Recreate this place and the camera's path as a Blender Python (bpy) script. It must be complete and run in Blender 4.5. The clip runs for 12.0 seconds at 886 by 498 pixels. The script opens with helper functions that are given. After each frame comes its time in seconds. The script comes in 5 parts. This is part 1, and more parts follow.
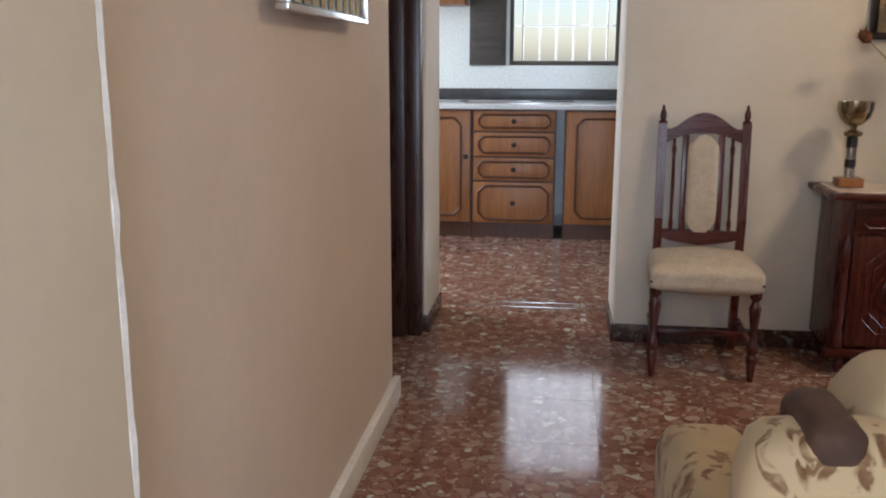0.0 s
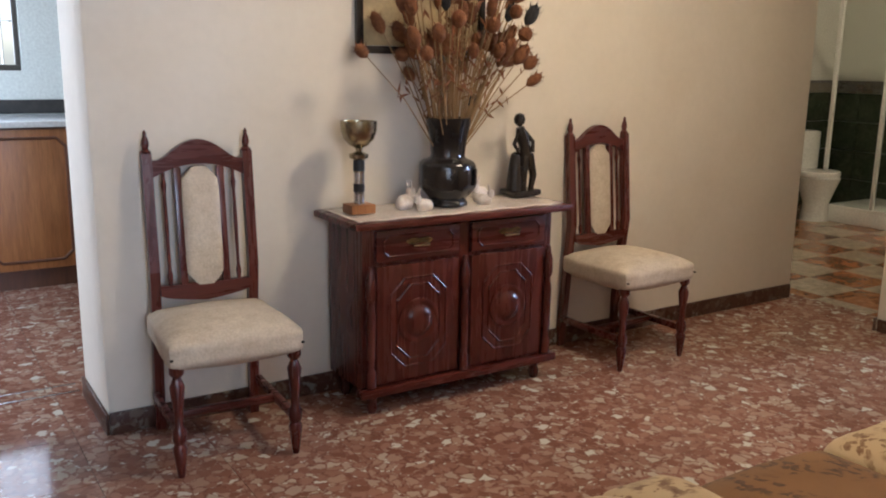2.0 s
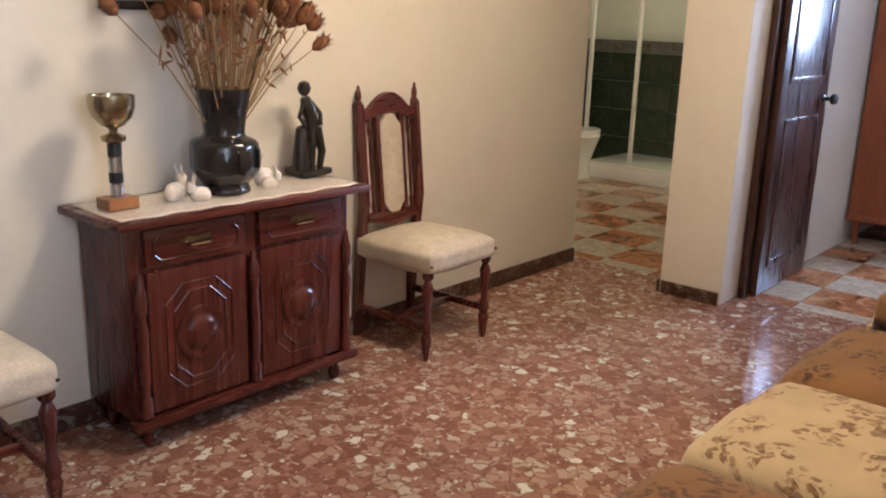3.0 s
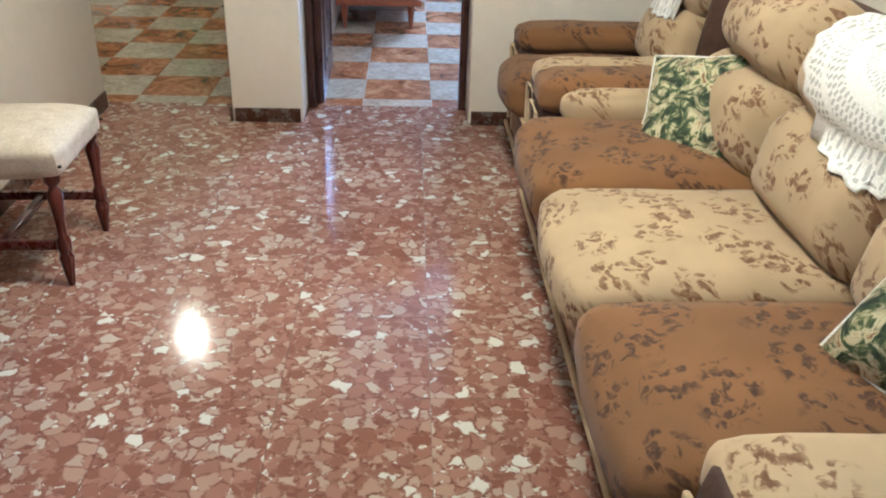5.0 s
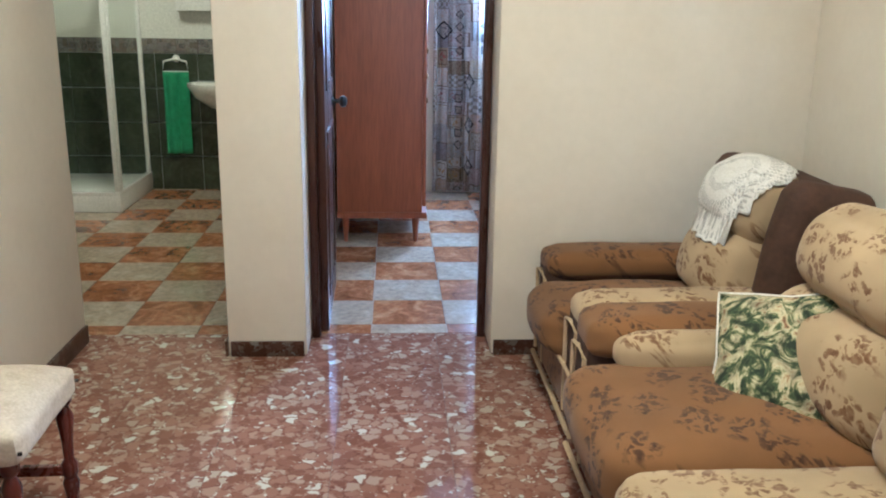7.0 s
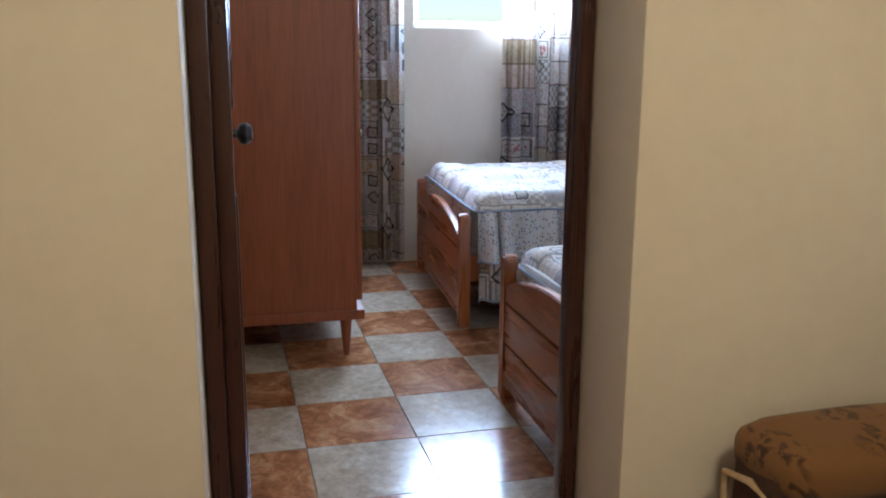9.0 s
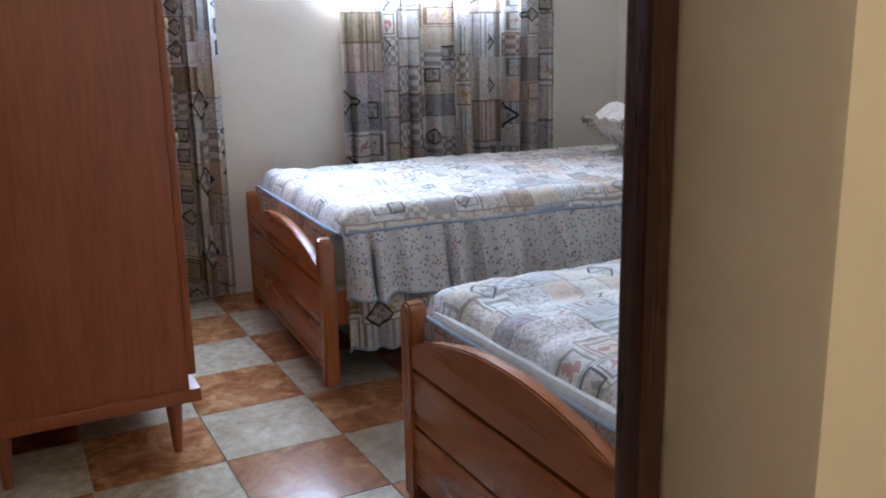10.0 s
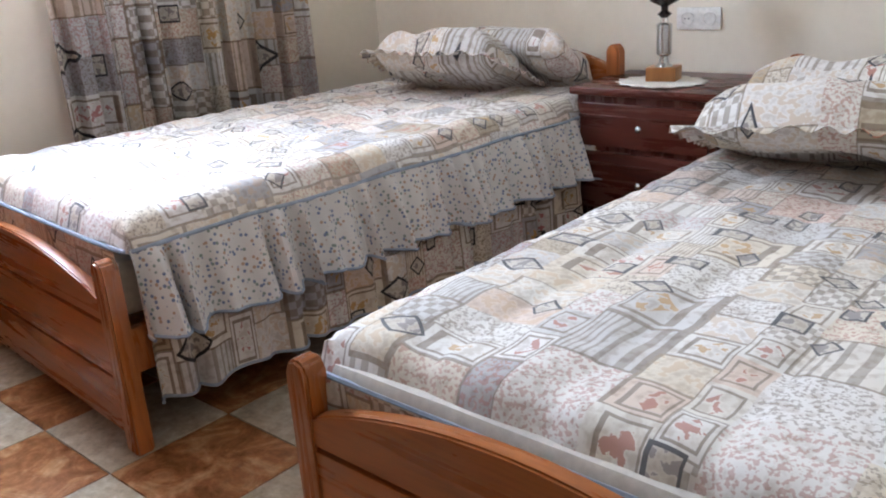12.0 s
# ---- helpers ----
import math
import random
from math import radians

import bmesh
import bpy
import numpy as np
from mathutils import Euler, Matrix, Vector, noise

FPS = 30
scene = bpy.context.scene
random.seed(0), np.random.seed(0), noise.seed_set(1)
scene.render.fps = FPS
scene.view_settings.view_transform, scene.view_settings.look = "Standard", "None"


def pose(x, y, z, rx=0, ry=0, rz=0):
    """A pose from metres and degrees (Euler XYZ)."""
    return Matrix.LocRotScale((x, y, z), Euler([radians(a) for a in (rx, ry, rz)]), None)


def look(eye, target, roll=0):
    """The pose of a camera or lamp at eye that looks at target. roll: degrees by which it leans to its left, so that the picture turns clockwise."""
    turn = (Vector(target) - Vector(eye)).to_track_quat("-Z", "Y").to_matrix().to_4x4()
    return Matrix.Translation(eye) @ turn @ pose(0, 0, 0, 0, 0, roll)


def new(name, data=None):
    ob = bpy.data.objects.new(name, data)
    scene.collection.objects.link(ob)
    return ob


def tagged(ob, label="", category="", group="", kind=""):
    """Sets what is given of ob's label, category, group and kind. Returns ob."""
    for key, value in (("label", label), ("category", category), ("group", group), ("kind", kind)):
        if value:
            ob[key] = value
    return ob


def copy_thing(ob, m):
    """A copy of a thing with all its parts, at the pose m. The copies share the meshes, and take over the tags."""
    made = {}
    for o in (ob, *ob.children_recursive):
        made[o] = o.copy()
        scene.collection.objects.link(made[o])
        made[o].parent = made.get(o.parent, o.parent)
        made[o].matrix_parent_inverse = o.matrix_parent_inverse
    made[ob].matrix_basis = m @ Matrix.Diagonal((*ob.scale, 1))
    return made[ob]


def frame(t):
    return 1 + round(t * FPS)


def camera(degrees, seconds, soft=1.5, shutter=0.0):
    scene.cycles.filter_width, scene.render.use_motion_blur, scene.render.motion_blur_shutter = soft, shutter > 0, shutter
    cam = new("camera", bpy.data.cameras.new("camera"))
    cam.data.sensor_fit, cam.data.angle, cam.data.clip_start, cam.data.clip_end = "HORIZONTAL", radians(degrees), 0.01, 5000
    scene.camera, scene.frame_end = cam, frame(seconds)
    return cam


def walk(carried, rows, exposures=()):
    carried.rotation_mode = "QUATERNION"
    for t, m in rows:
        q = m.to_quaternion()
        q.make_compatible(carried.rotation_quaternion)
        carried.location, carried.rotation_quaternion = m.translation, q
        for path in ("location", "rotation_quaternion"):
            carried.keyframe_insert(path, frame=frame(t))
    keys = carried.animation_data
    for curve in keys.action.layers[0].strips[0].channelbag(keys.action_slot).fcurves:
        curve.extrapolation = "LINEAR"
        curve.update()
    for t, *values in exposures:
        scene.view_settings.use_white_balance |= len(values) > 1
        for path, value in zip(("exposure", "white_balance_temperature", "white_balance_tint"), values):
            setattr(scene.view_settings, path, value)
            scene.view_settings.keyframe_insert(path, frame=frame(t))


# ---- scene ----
cam = camera(54.3, 12.0, soft=2.0)
PATH = [
    (0, (0.362, 0.196, 1.268), (0.105, 2.133, 0.844), 0.1),
    (0.5, (0.325, 0.508, 1.281), (0.357, 2.466, 0.875), -0.8),
    (1, (0.256, 0.749, 1.306), (0.631, 2.677, 0.929), -0.3),
    (1.5, (0.126, 0.94, 1.322), (0.883, 2.754, 0.952), 0.5),
    (2, (0.088, 1.027, 1.332), (1.137, 2.676, 0.909), 0.9),
    (2.5, (0.17, 1.194, 1.324), (1.435, 2.67, 0.852), 1.6),
    (2.7, (0.21, 1.284, 1.335), (1.551, 2.686, 0.847), 1.7),
    (4.3, (0.291, 2.351, 1.439), (2.107, 2.744, 0.7), 1.6),
    (4.5, (0.328, 2.431, 1.406), (2.144, 2.687, 0.608), 1.6),
    (5, (0.291, 2.617, 1.4), (2.063, 2.532, 0.479), 1.8),
    (5.5, (0.128, 2.677, 1.46), (1.878, 2.365, 0.543), 2.2),
    (6, (0.125, 2.701, 1.485), (1.927, 2.343, 0.693), 2.9),
    (6.5, (0.372, 2.73, 1.459), (2.253, 2.488, 0.825), 2.3),
    (7, (0.781, 2.752, 1.443), (2.706, 2.634, 0.916), 0.9),
    (7.2, (0.982, 2.768, 1.417), (2.917, 2.682, 0.92), 0.4),
    (8.8, (2.664, 3.064, 1.206), (4.575, 2.659, 0.777), 0.8),
    (9, (2.854, 3.066, 1.203), (4.745, 2.578, 0.771), 0.4),
    (9.5, (3.357, 3.033, 1.162), (5.183, 2.342, 0.731), -0.3),
    (10, (3.804, 2.975, 1.139), (5.534, 2.08, 0.685), -1.2),
    (10.5, (4.093, 2.954, 1.142), (5.703, 1.877, 0.644), -1.3),
    (11, (4.289, 2.915, 1.155), (5.79, 1.724, 0.582), -2.9),
    (11.5, (4.467, 2.924, 1.168), (5.841, 1.628, 0.511), -4.0),
    (12, (4.562, 2.928, 1.176), (5.84, 1.536, 0.522), -4.1),
]
walk(cam, [(t, look(e, a, r)) for t, e, a, r in PATH],
     [(0.0, 0.6, 6300, 17), (0.5, 0.8, 5600, 8), (1.0, 0.9, 5800, 9), (1.5, 0.95, 5700, 13), (2.5, 1.4, 5800, 16), (4.5, 1.95, 5000, 5), (5.0, 2.1, 4700, 3), (5.8, 2.1, 4650, 3), (7.0, 1.9, 4700, 3),
      (9.0, 1.05, 5900, 6), (10.0, 1.1, 6200, 6), (11.0, 0.95, 6700, 8), (11.5, 1.42, 7200, 9), (12.0, 1.5, 7300, 9)])

# ---- light ----
world = bpy.data.worlds.new("sky")
world.use_nodes = True
scene.world = world
_sky = world.node_tree.nodes.new("ShaderNodeTexSky")
_sky.sky_type = "NISHITA"
_sky.sun_disc = False
_sky.sun_elevation, _sky.sun_rotation = radians(50), radians(200)
world.node_tree.nodes["Background"].inputs["Strength"].default_value = 0.1
world.node_tree.links.new(_sky.outputs[0], world.node_tree.nodes["Background"].inputs["Color"])
_sun = bpy.data.lights.new("sun", "SUN")
_sun.energy, _sun.angle, _sun.color = 3.0, radians(0.5), (1.0, 0.95, 0.86)
new("sun", _sun).matrix_basis = look((-3, -9, 12), (0, 0, 0))


def area(name, eye, target, w, h, power, color):
    li = bpy.data.lights.new(name, "AREA")
    li.shape, li.size, li.size_y, li.energy, li.color = "RECTANGLE", w, h, power, color
    new(name, li).matrix_basis = look(eye, target)


area("kitchen_window_light", (0.385, 7.32, 1.75), (0.385, 0, 1.2), 0.8, 0.98, 9, (0.86, 0.94, 1.0))
area("bedroom_window_light", (8.06, 1.2, 1.8), (5, 1.2, 1.3), 1.5, 0.86, 180, (0.56, 0.71, 1.0))
# Opening behind the camera is assumed, unseen; this cool lamp fills passage and walls.
area("assumed_entrance_fill", (0.35, -1.55, 1.35), (0.5, 2.0, 0.8), 1.0, 2.1, 40, (0.68, 0.83, 1.0))
# Fill lamp added in an unseen side opening to brighten the kitchen.
area("kitchen_side_fill", (-2.27, 5.7, 1.6), (0, 5.7, 0.8), 1.0, 0.98, 45, (0.82, 0.91, 1.0))

# ---- materials ----
MATS = {}


def nodes_of(name, rough=0.5, metal=0.0):
    ma = bpy.data.materials.new(name)
    ma.use_nodes = True
    nt = ma.node_tree
    b = nt.nodes["Principled BSDF"]
    b.inputs["Roughness"].default_value = rough
    b.inputs["Metallic"].default_value = metal
    MATS[name] = ma
    return ma, nt, b


def node(nt, kind, **kw):
    n = nt.nodes.new(kind)
    for k, v in kw.items():
        n.inputs[k.replace("_", " ")].default_value = v
    return n


def ramp(nt, fac, stops, constant=False):
    r = nt.nodes.new("ShaderNodeValToRGB")
    r.color_ramp.interpolation = "CONSTANT" if constant else "LINEAR"
    while len(r.color_ramp.elements) < len(stops):
        r.color_ramp.elements.new(0.5)
    for e, (p, c) in zip(r.color_ramp.elements, stops):
        e.position = p
        e.color = (*c, 1) if len(c) == 3 else c
    nt.links.new(fac, r.inputs[0])
    return r.outputs[0]


def coords(nt, space="Object", scale=(1, 1, 1), rnd=0.0):
    if space == "World":
        src = nt.nodes.new("ShaderNodeNewGeometry").outputs["Position"]
    else:
        src = nt.nodes.new("ShaderNodeTexCoord").outputs[space]
    m = nt.nodes.new("ShaderNodeMapping")
    m.inputs["Scale"].default_value = scale
    nt.links.new(src, m.inputs[0])
    if rnd:
        oi = nt.nodes.new("ShaderNodeObjectInfo")
        k = nt.nodes.new("ShaderNodeMath")
        k.operation = "MULTIPLY"
        k.inputs[1].default_value = rnd
        nt.links.new(oi.outputs["Random"], k.inputs[0])
        nt.links.new(k.outputs[0], m.inputs["Location"])
    return m.outputs[0]


def mix(nt, fac, a, b, blend="MIX"):
    m = nt.nodes.new("ShaderNodeMix")
    m.data_type, m.blend_type = "RGBA", blend
    for sock, v in ((m.inputs[0], fac), (m.inputs[6], a), (m.inputs[7], b)):
        if isinstance(v, (int, float)):
            sock.default_value = v
        elif isinstance(v, tuple):
            sock.default_value = (*v, 1)
        else:
            nt.links.new(v, sock)
    return m.outputs[2]


def bump(nt, b, height, strength=0.3, dist=0.01):
    n = nt.nodes.new("ShaderNodeBump")
    n.inputs["Strength"].default_value, n.inputs["Distance"].default_value = strength, dist
    nt.links.new(height, n.inputs["Height"])
    nt.links.new(n.outputs[0], b.inputs["Normal"])


def plain(name, c1, c2=None, scale=6.0, rough=0.5, metal=0.0, bmp=0.15, space="Object", stretch=(1, 1, 1), fine=60.0, grain=0.12):
    """Two tones mottled at two scales, with fine relief."""
    ma, nt, b = nodes_of(name, rough, metal)
    c2 = c2 or tuple(v * 0.8 for v in c1)
    co = coords(nt, space, stretch)
    n1 = node(nt, "ShaderNodeTexNoise", Scale=scale, Detail=5.0, Roughness=0.6)
    n2 = node(nt, "ShaderNodeTexNoise", Scale=fine, Detail=3.0)
    nt.links.new(co, n1.inputs[0]), nt.links.new(co, n2.inputs[0])
    c = ramp(nt, n1.outputs[0], [(0.3, c1), (0.7, c2)])
    f = ramp(nt, n2.outputs[0], [(0.3, (1 - grain,) * 3), (0.7, (1 + grain * 0.6,) * 3)])
    nt.links.new(mix(nt, 1.0, c, f, "MULTIPLY"), b.inputs["Base Color"])
    if bmp:
        bump(nt, b, n2.outputs[0], bmp, 0.004)
    return ma


def wood(name, c1, c2, rough=0.35, along="z", scale=3.0):
    ma, nt, b = nodes_of(name, rough)
    st = {"z": (9, 9, 0.7), "x": (0.7, 9, 9), "y": (9, 0.7, 9)}[along]
    co = coords(nt, "Object", st, 3.0)
    n1 = node(nt, "ShaderNodeTexNoise", Scale=scale, Detail=6.0, Roughness=0.65, Distortion=0.8)
    n2 = node(nt, "ShaderNodeTexNoise", Scale=scale * 7, Detail=3.0)
    nt.links.new(co, n1.inputs[0]), nt.links.new(co, n2.inputs[0])
    c = ramp(nt, n1.outputs[0], [(0.3, c1), (0.5, tuple((p + q) / 2 for p, q in zip(c1, c2))), (0.72, c2)])
    f = ramp(nt, n2.outputs[0], [(0.35, (0.87,) * 3), (0.6, (1.05,) * 3)])
    nt.links.new(mix(nt, 1.0, c, f, "MULTIPLY"), b.inputs["Base Color"])
    rr = ramp(nt, n1.outputs[0], [(0.3, (rough * 0.8,) * 3), (0.7, (rough * 1.25,) * 3)])
    nt.links.new(rr, b.inputs["Roughness"])
    bump(nt, b, n2.outputs[0], 0.08, 0.002)
    return ma


def terrazzo(name, rough=0.085, dark=1.0):
    """Rounded stone chips of two sizes in a red-brown ground, polished."""
    ma, nt, b = nodes_of(name, rough)
    b.inputs["Specular IOR Level"].default_value = 0.15
    co = coords(nt, "World", (1, 1, 1), 9.0)
    src = co
    for sc, amt in ((16.0, 0.05), (55.0, 0.016)):
        warp = node(nt, "ShaderNodeTexNoise", Scale=sc, Detail=2.0)
        nt.links.new(co, warp.inputs[0])
        add = nt.nodes.new("ShaderNodeVectorMath")
        add.operation = "MULTIPLY_ADD"
        nt.links.new(warp.outputs["Color"], add.inputs[0])
        add.inputs[1].default_value = (amt,) * 3
        nt.links.new(src, add.inputs[2])
        src = add.outputs[0]

    def chips(scale, stops, lo, hi):
        v = node(nt, "ShaderNodeTexVoronoi", Scale=scale, Randomness=1.0)
        e = node(nt, "ShaderNodeTexVoronoi", Scale=scale, Randomness=1.0)
        e.feature = "DISTANCE_TO_EDGE"
        nt.links.new(src, v.inputs["Vector"]), nt.links.new(src, e.inputs["Vector"])
        sep = nt.nodes.new("ShaderNodeSeparateColor")
        nt.links.new(v.outputs["Color"], sep.inputs[0])
        col = ramp(nt, sep.outputs[0], [(p, tuple(q * dark for q in c)) for p, c in stops], True)
        body = ramp(nt, e.outputs["Distance"], [(lo, (0, 0, 0)), (hi, (1, 1, 1))])
        return col, body

    big, big_m = chips(24.0, [(0.0, (0.19, 0.0792, 0.0515)), (0.16, (0.26, 0.132, 0.0896)), (0.34, (0.33, 0.204, 0.146)), (0.5, (0.22, 0.099, 0.0672)),
                              (0.64, (0.36, 0.259, 0.196)), (0.76, (0.28, 0.149, 0.103)), (0.89, (0.41, 0.33, 0.252)), (0.955, (0.54, 0.506, 0.426))], 0.05, 0.13)
    small, small_m = chips(62.0, [(0.0, (0.17, 0.0682, 0.047)), (0.3, (0.25, 0.127, 0.0874)), (0.55, (0.21, 0.0935, 0.0627)), (0.75, (0.33, 0.22, 0.162)), (0.93, (0.5, 0.462, 0.381))], 0.02, 0.1)
    ground = node(nt, "ShaderNodeTexNoise", Scale=90.0, Detail=3.0)
    nt.links.new(co, ground.inputs[0])
    mud = ramp(nt, ground.outputs[0], [(0.35, tuple(q * dark for q in (0.16, 0.066, 0.0448))), (0.65, tuple(q * dark for q in (0.27, 0.143, 0.101)))])
    c = mix(nt, big_m, mix(nt, small_m, mud, small), big)
    wear = node(nt, "ShaderNodeTexNoise", Scale=1.3, Detail=4.0)
    nt.links.new(coords(nt, "World"), wear.inputs[0])
    c = mix(nt, 1.0, c, ramp(nt, wear.outputs[0], [(0.3, (0.85,) * 3), (0.7, (1.1,) * 3)]), "MULTIPLY")
    nt.links.new(c, b.inputs["Base Color"])
    nt.links.new(ramp(nt, wear.outputs[0], [(0.3, (rough * 0.7,) * 3), (0.75, (rough * 1.6,) * 3)]), b.inputs["Roughness"])
    bump(nt, b, wear.outputs[0], 0.05, 0.004)
    return ma


def stone_tile(name, a, c, d):
    ma, nt, b = nodes_of(name, 0.17)
    co = coords(nt, "World", (1, 1, 1), 7.0)
    n1 = node(nt, "ShaderNodeTexNoise", Scale=7.0, Detail=8.0, Roughness=0.68, Distortion=1.2)
    n2 = node(nt, "ShaderNodeTexNoise", Scale=30.0, Detail=5.0, Roughness=0.7)
    nt.links.new(co, n1.inputs[0]), nt.links.new(co, n2.inputs[0])
    col = ramp(nt, n1.outputs[0], [(0.3, a), (0.5, c), (0.68, d)])
    col = mix(nt, 1.0, col, ramp(nt, n2.outputs[0], [(0.3, (0.7,) * 3), (0.65, (1.15,) * 3)]), "MULTIPLY")
    nt.links.new(col, b.inputs["Base Color"])
    bump(nt, b, n1.outputs[0], 0.08, 0.004)
    return ma


def oper(nt, kind, *args):
    n = nt.nodes.new("ShaderNodeMath")
    n.operation = kind
    for sock, v in zip(n.inputs, args):
        if isinstance(v, (int, float)):
            sock.default_value = v
        else:
            nt.links.new(v, sock)
    return n.outputs[0]


def floral(name, base, leaf, scale=6.6):
    """Woven plush printed with scattered sprays of brown leaves."""
    ma, nt, b = nodes_of(name, 0.9)
    b.inputs["Sheen Weight"].default_value = 0.1
    co = coords(nt, "Object")
    sx, cx = nt.nodes.new("ShaderNodeSeparateXYZ"), nt.nodes.new("ShaderNodeCombineXYZ")
    nt.links.new(co, sx.inputs[0])
    nt.links.new(oper(nt, "MULTIPLY_ADD", sx.outputs[1], 0.2, sx.outputs[0]), cx.inputs[0])
    nt.links.new(oper(nt, "SUBTRACT", sx.outputs[1], sx.outputs[2]), cx.inputs[1])
    flat = cx.outputs[0]
    wn = node(nt, "ShaderNodeTexNoise", Scale=16.0, Detail=3.0)
    nt.links.new(flat, wn.inputs[0])
    wa = nt.nodes.new("ShaderNodeVectorMath")
    wa.operation = "MULTIPLY_ADD"
    nt.links.new(wn.outputs["Color"], wa.inputs[0])
    wa.inputs[1].default_value = (0.1,) * 3
    nt.links.new(flat, wa.inputs[2])
    spray = node(nt, "ShaderNodeTexVoronoi", Scale=scale, Randomness=0.75)
    blade = node(nt, "ShaderNodeTexVoronoi", Scale=scale * 4.3, Randomness=1.0)
    for v in (spray, blade):
        v.voronoi_dimensions = "2D"
        nt.links.new(wa.outputs[0], v.inputs["Vector"])
    n = node(nt, "ShaderNodeTexNoise", Scale=30.0, Detail=2.0, Distortion=1.2)
    n3 = node(nt, "ShaderNodeTexNoise", Scale=60.0, Detail=2.0)
    n4 = node(nt, "ShaderNodeTexNoise", Scale=4.0, Detail=3.0)
    nt.links.new(flat, n.inputs[0])
    for q in (n3, n4):
        nt.links.new(co, q.inputs[0])
    near = ramp(nt, spray.outputs["Distance"], [(0.34, (1, 1, 1)), (0.46, (0, 0, 0))])
    leafy = ramp(nt, blade.outputs["Distance"], [(0.34, (1, 1, 1)), (0.5, (0, 0, 0))])
    gaps = ramp(nt, n.outputs[0], [(0.4, (0, 0, 0)), (0.5, (1, 1, 1))])
    mask = mix(nt, 1.0, mix(nt, 1.0, near, leafy, "MULTIPLY"), gaps, "MULTIPLY")
    lf = ramp(nt, n3.outputs[0], [(0.35, leaf), (0.65, tuple(0.72 * p + 0.28 * q for p, q in zip(leaf, base)))])
    bs = ramp(nt, n4.outputs[0], [(0.32, tuple(q * 0.8 for q in base)), (0.6, base), (0.75, tuple(q * 1.1 for q in base))])
    nt.links.new(mix(nt, mask, bs, lf), b.inputs["Base Color"])
    weave = node(nt, "ShaderNodeTexNoise", Scale=260.0)
    nt.links.new(co, weave.inputs[0])
    bump(nt, b, weave.outputs[0], 0.25, 0.003)
    return ma


def patchwork(name, dim=1.0, cell=8.0, plane="yz", pale=0.0):
    """Printed patchwork cloth: pieced rectangles with stripes, checks, framed sprigs and outlined diamonds."""
    ma, nt, b = nodes_of(name, 0.85)
    op = lambda kind, *a: oper(nt, kind, *a)
    sx = nt.nodes.new("ShaderNodeSeparateXYZ")
    nt.links.new(coords(nt, "Object"), sx.inputs[0])
    U, V = (sx.outputs["xyz".index(a)] for a in plane)

    def grid(scale, uneven):
        p = op("MULTIPLY", U, scale)
        p = op("ADD", p, op("MULTIPLY", op("SINE", op("MULTIPLY", p, 2.3)), uneven))
        col = op("FLOOR", p)
        w1 = nt.nodes.new("ShaderNodeTexWhiteNoise")
        w1.noise_dimensions = "1D"
        nt.links.new(col, w1.inputs["W"])
        q = op("ADD", op("MULTIPLY", op("MULTIPLY", V, scale), op("MULTIPLY_ADD", w1.outputs["Value"], 0.7, 0.65)), op("MULTIPLY", w1.outputs["Value"], 7.3))
        cx = nt.nodes.new("ShaderNodeCombineXYZ")
        nt.links.new(col, cx.inputs[0]), nt.links.new(op("FLOOR", q), cx.inputs[1])
        w2 = nt.nodes.new("ShaderNodeTexWhiteNoise")
        w2.noise_dimensions = "2D"
        nt.links.new(cx.outputs[0], w2.inputs["Vector"])
        sp = nt.nodes.new("ShaderNodeSeparateColor")
        nt.links.new(w2.outputs["Color"], sp.inputs[0])
        return op("SUBTRACT", op("FRACT", p), 0.5), op("SUBTRACT", op("FRACT", q), 0.5), sp.outputs

    lx, ly, hs = grid(cell, 0.3)
    ax, ay = op("ABSOLUTE", lx), op("ABSOLUTE", ly)
    square, diamond = op("MAXIMUM", ax, ay), op("ADD", ax, ay)

    def band(v, lo, hi):
        return op("MULTIPLY", op("GREATER_THAN", v, lo), op("LESS_THAN", v, hi))

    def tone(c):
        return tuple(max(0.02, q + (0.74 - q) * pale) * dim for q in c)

    n = node(nt, "ShaderNodeTexNoise", Scale=46.0, Detail=3.0)
    n2 = node(nt, "ShaderNodeTexNoise", Scale=130.0, Detail=2.0)
    nt.links.new(sx.inputs[0].links[0].from_socket, n.inputs[0]), nt.links.new(sx.inputs[0].links[0].from_socket, n2.inputs[0])
    cream = (0.72, 0.69, 0.64)
    c = ramp(nt, hs[0], [(0.0, tone(cream)), (0.24, tone((0.6, 0.59, 0.58))), (0.38, tone((0.7, 0.64, 0.55))), (0.52, tone((0.74, 0.72, 0.7))),
                         (0.66, tone((0.5, 0.43, 0.34))), (0.71, tone((0.68, 0.57, 0.5))), (0.81, tone((0.44, 0.43, 0.44))), (0.86, tone((0.72, 0.7, 0.67)))], True)
    g = hs[1]
    taupe, rust, slate, ochre = (tone(q) for q in ((0.27, 0.22, 0.18), (0.42, 0.15, 0.11), (0.13, 0.13, 0.14), (0.52, 0.33, 0.16)))
    stripes = op("LESS_THAN", op("FRACT", op("MULTIPLY", lx, 7.0)), 0.36)
    checks = op("LESS_THAN", op("MODULO", op("ADD", op("FLOOR", op("MULTIPLY_ADD", lx, 5.0, 10.0)), op("FLOOR", op("MULTIPLY_ADD", ly, 5.0, 10.0))), 2.0), 0.5)
    blot = op("GREATER_THAN", n.outputs[0], 0.53)
    sprig = op("MULTIPLY", op("LESS_THAN", diamond, 0.34), blot)
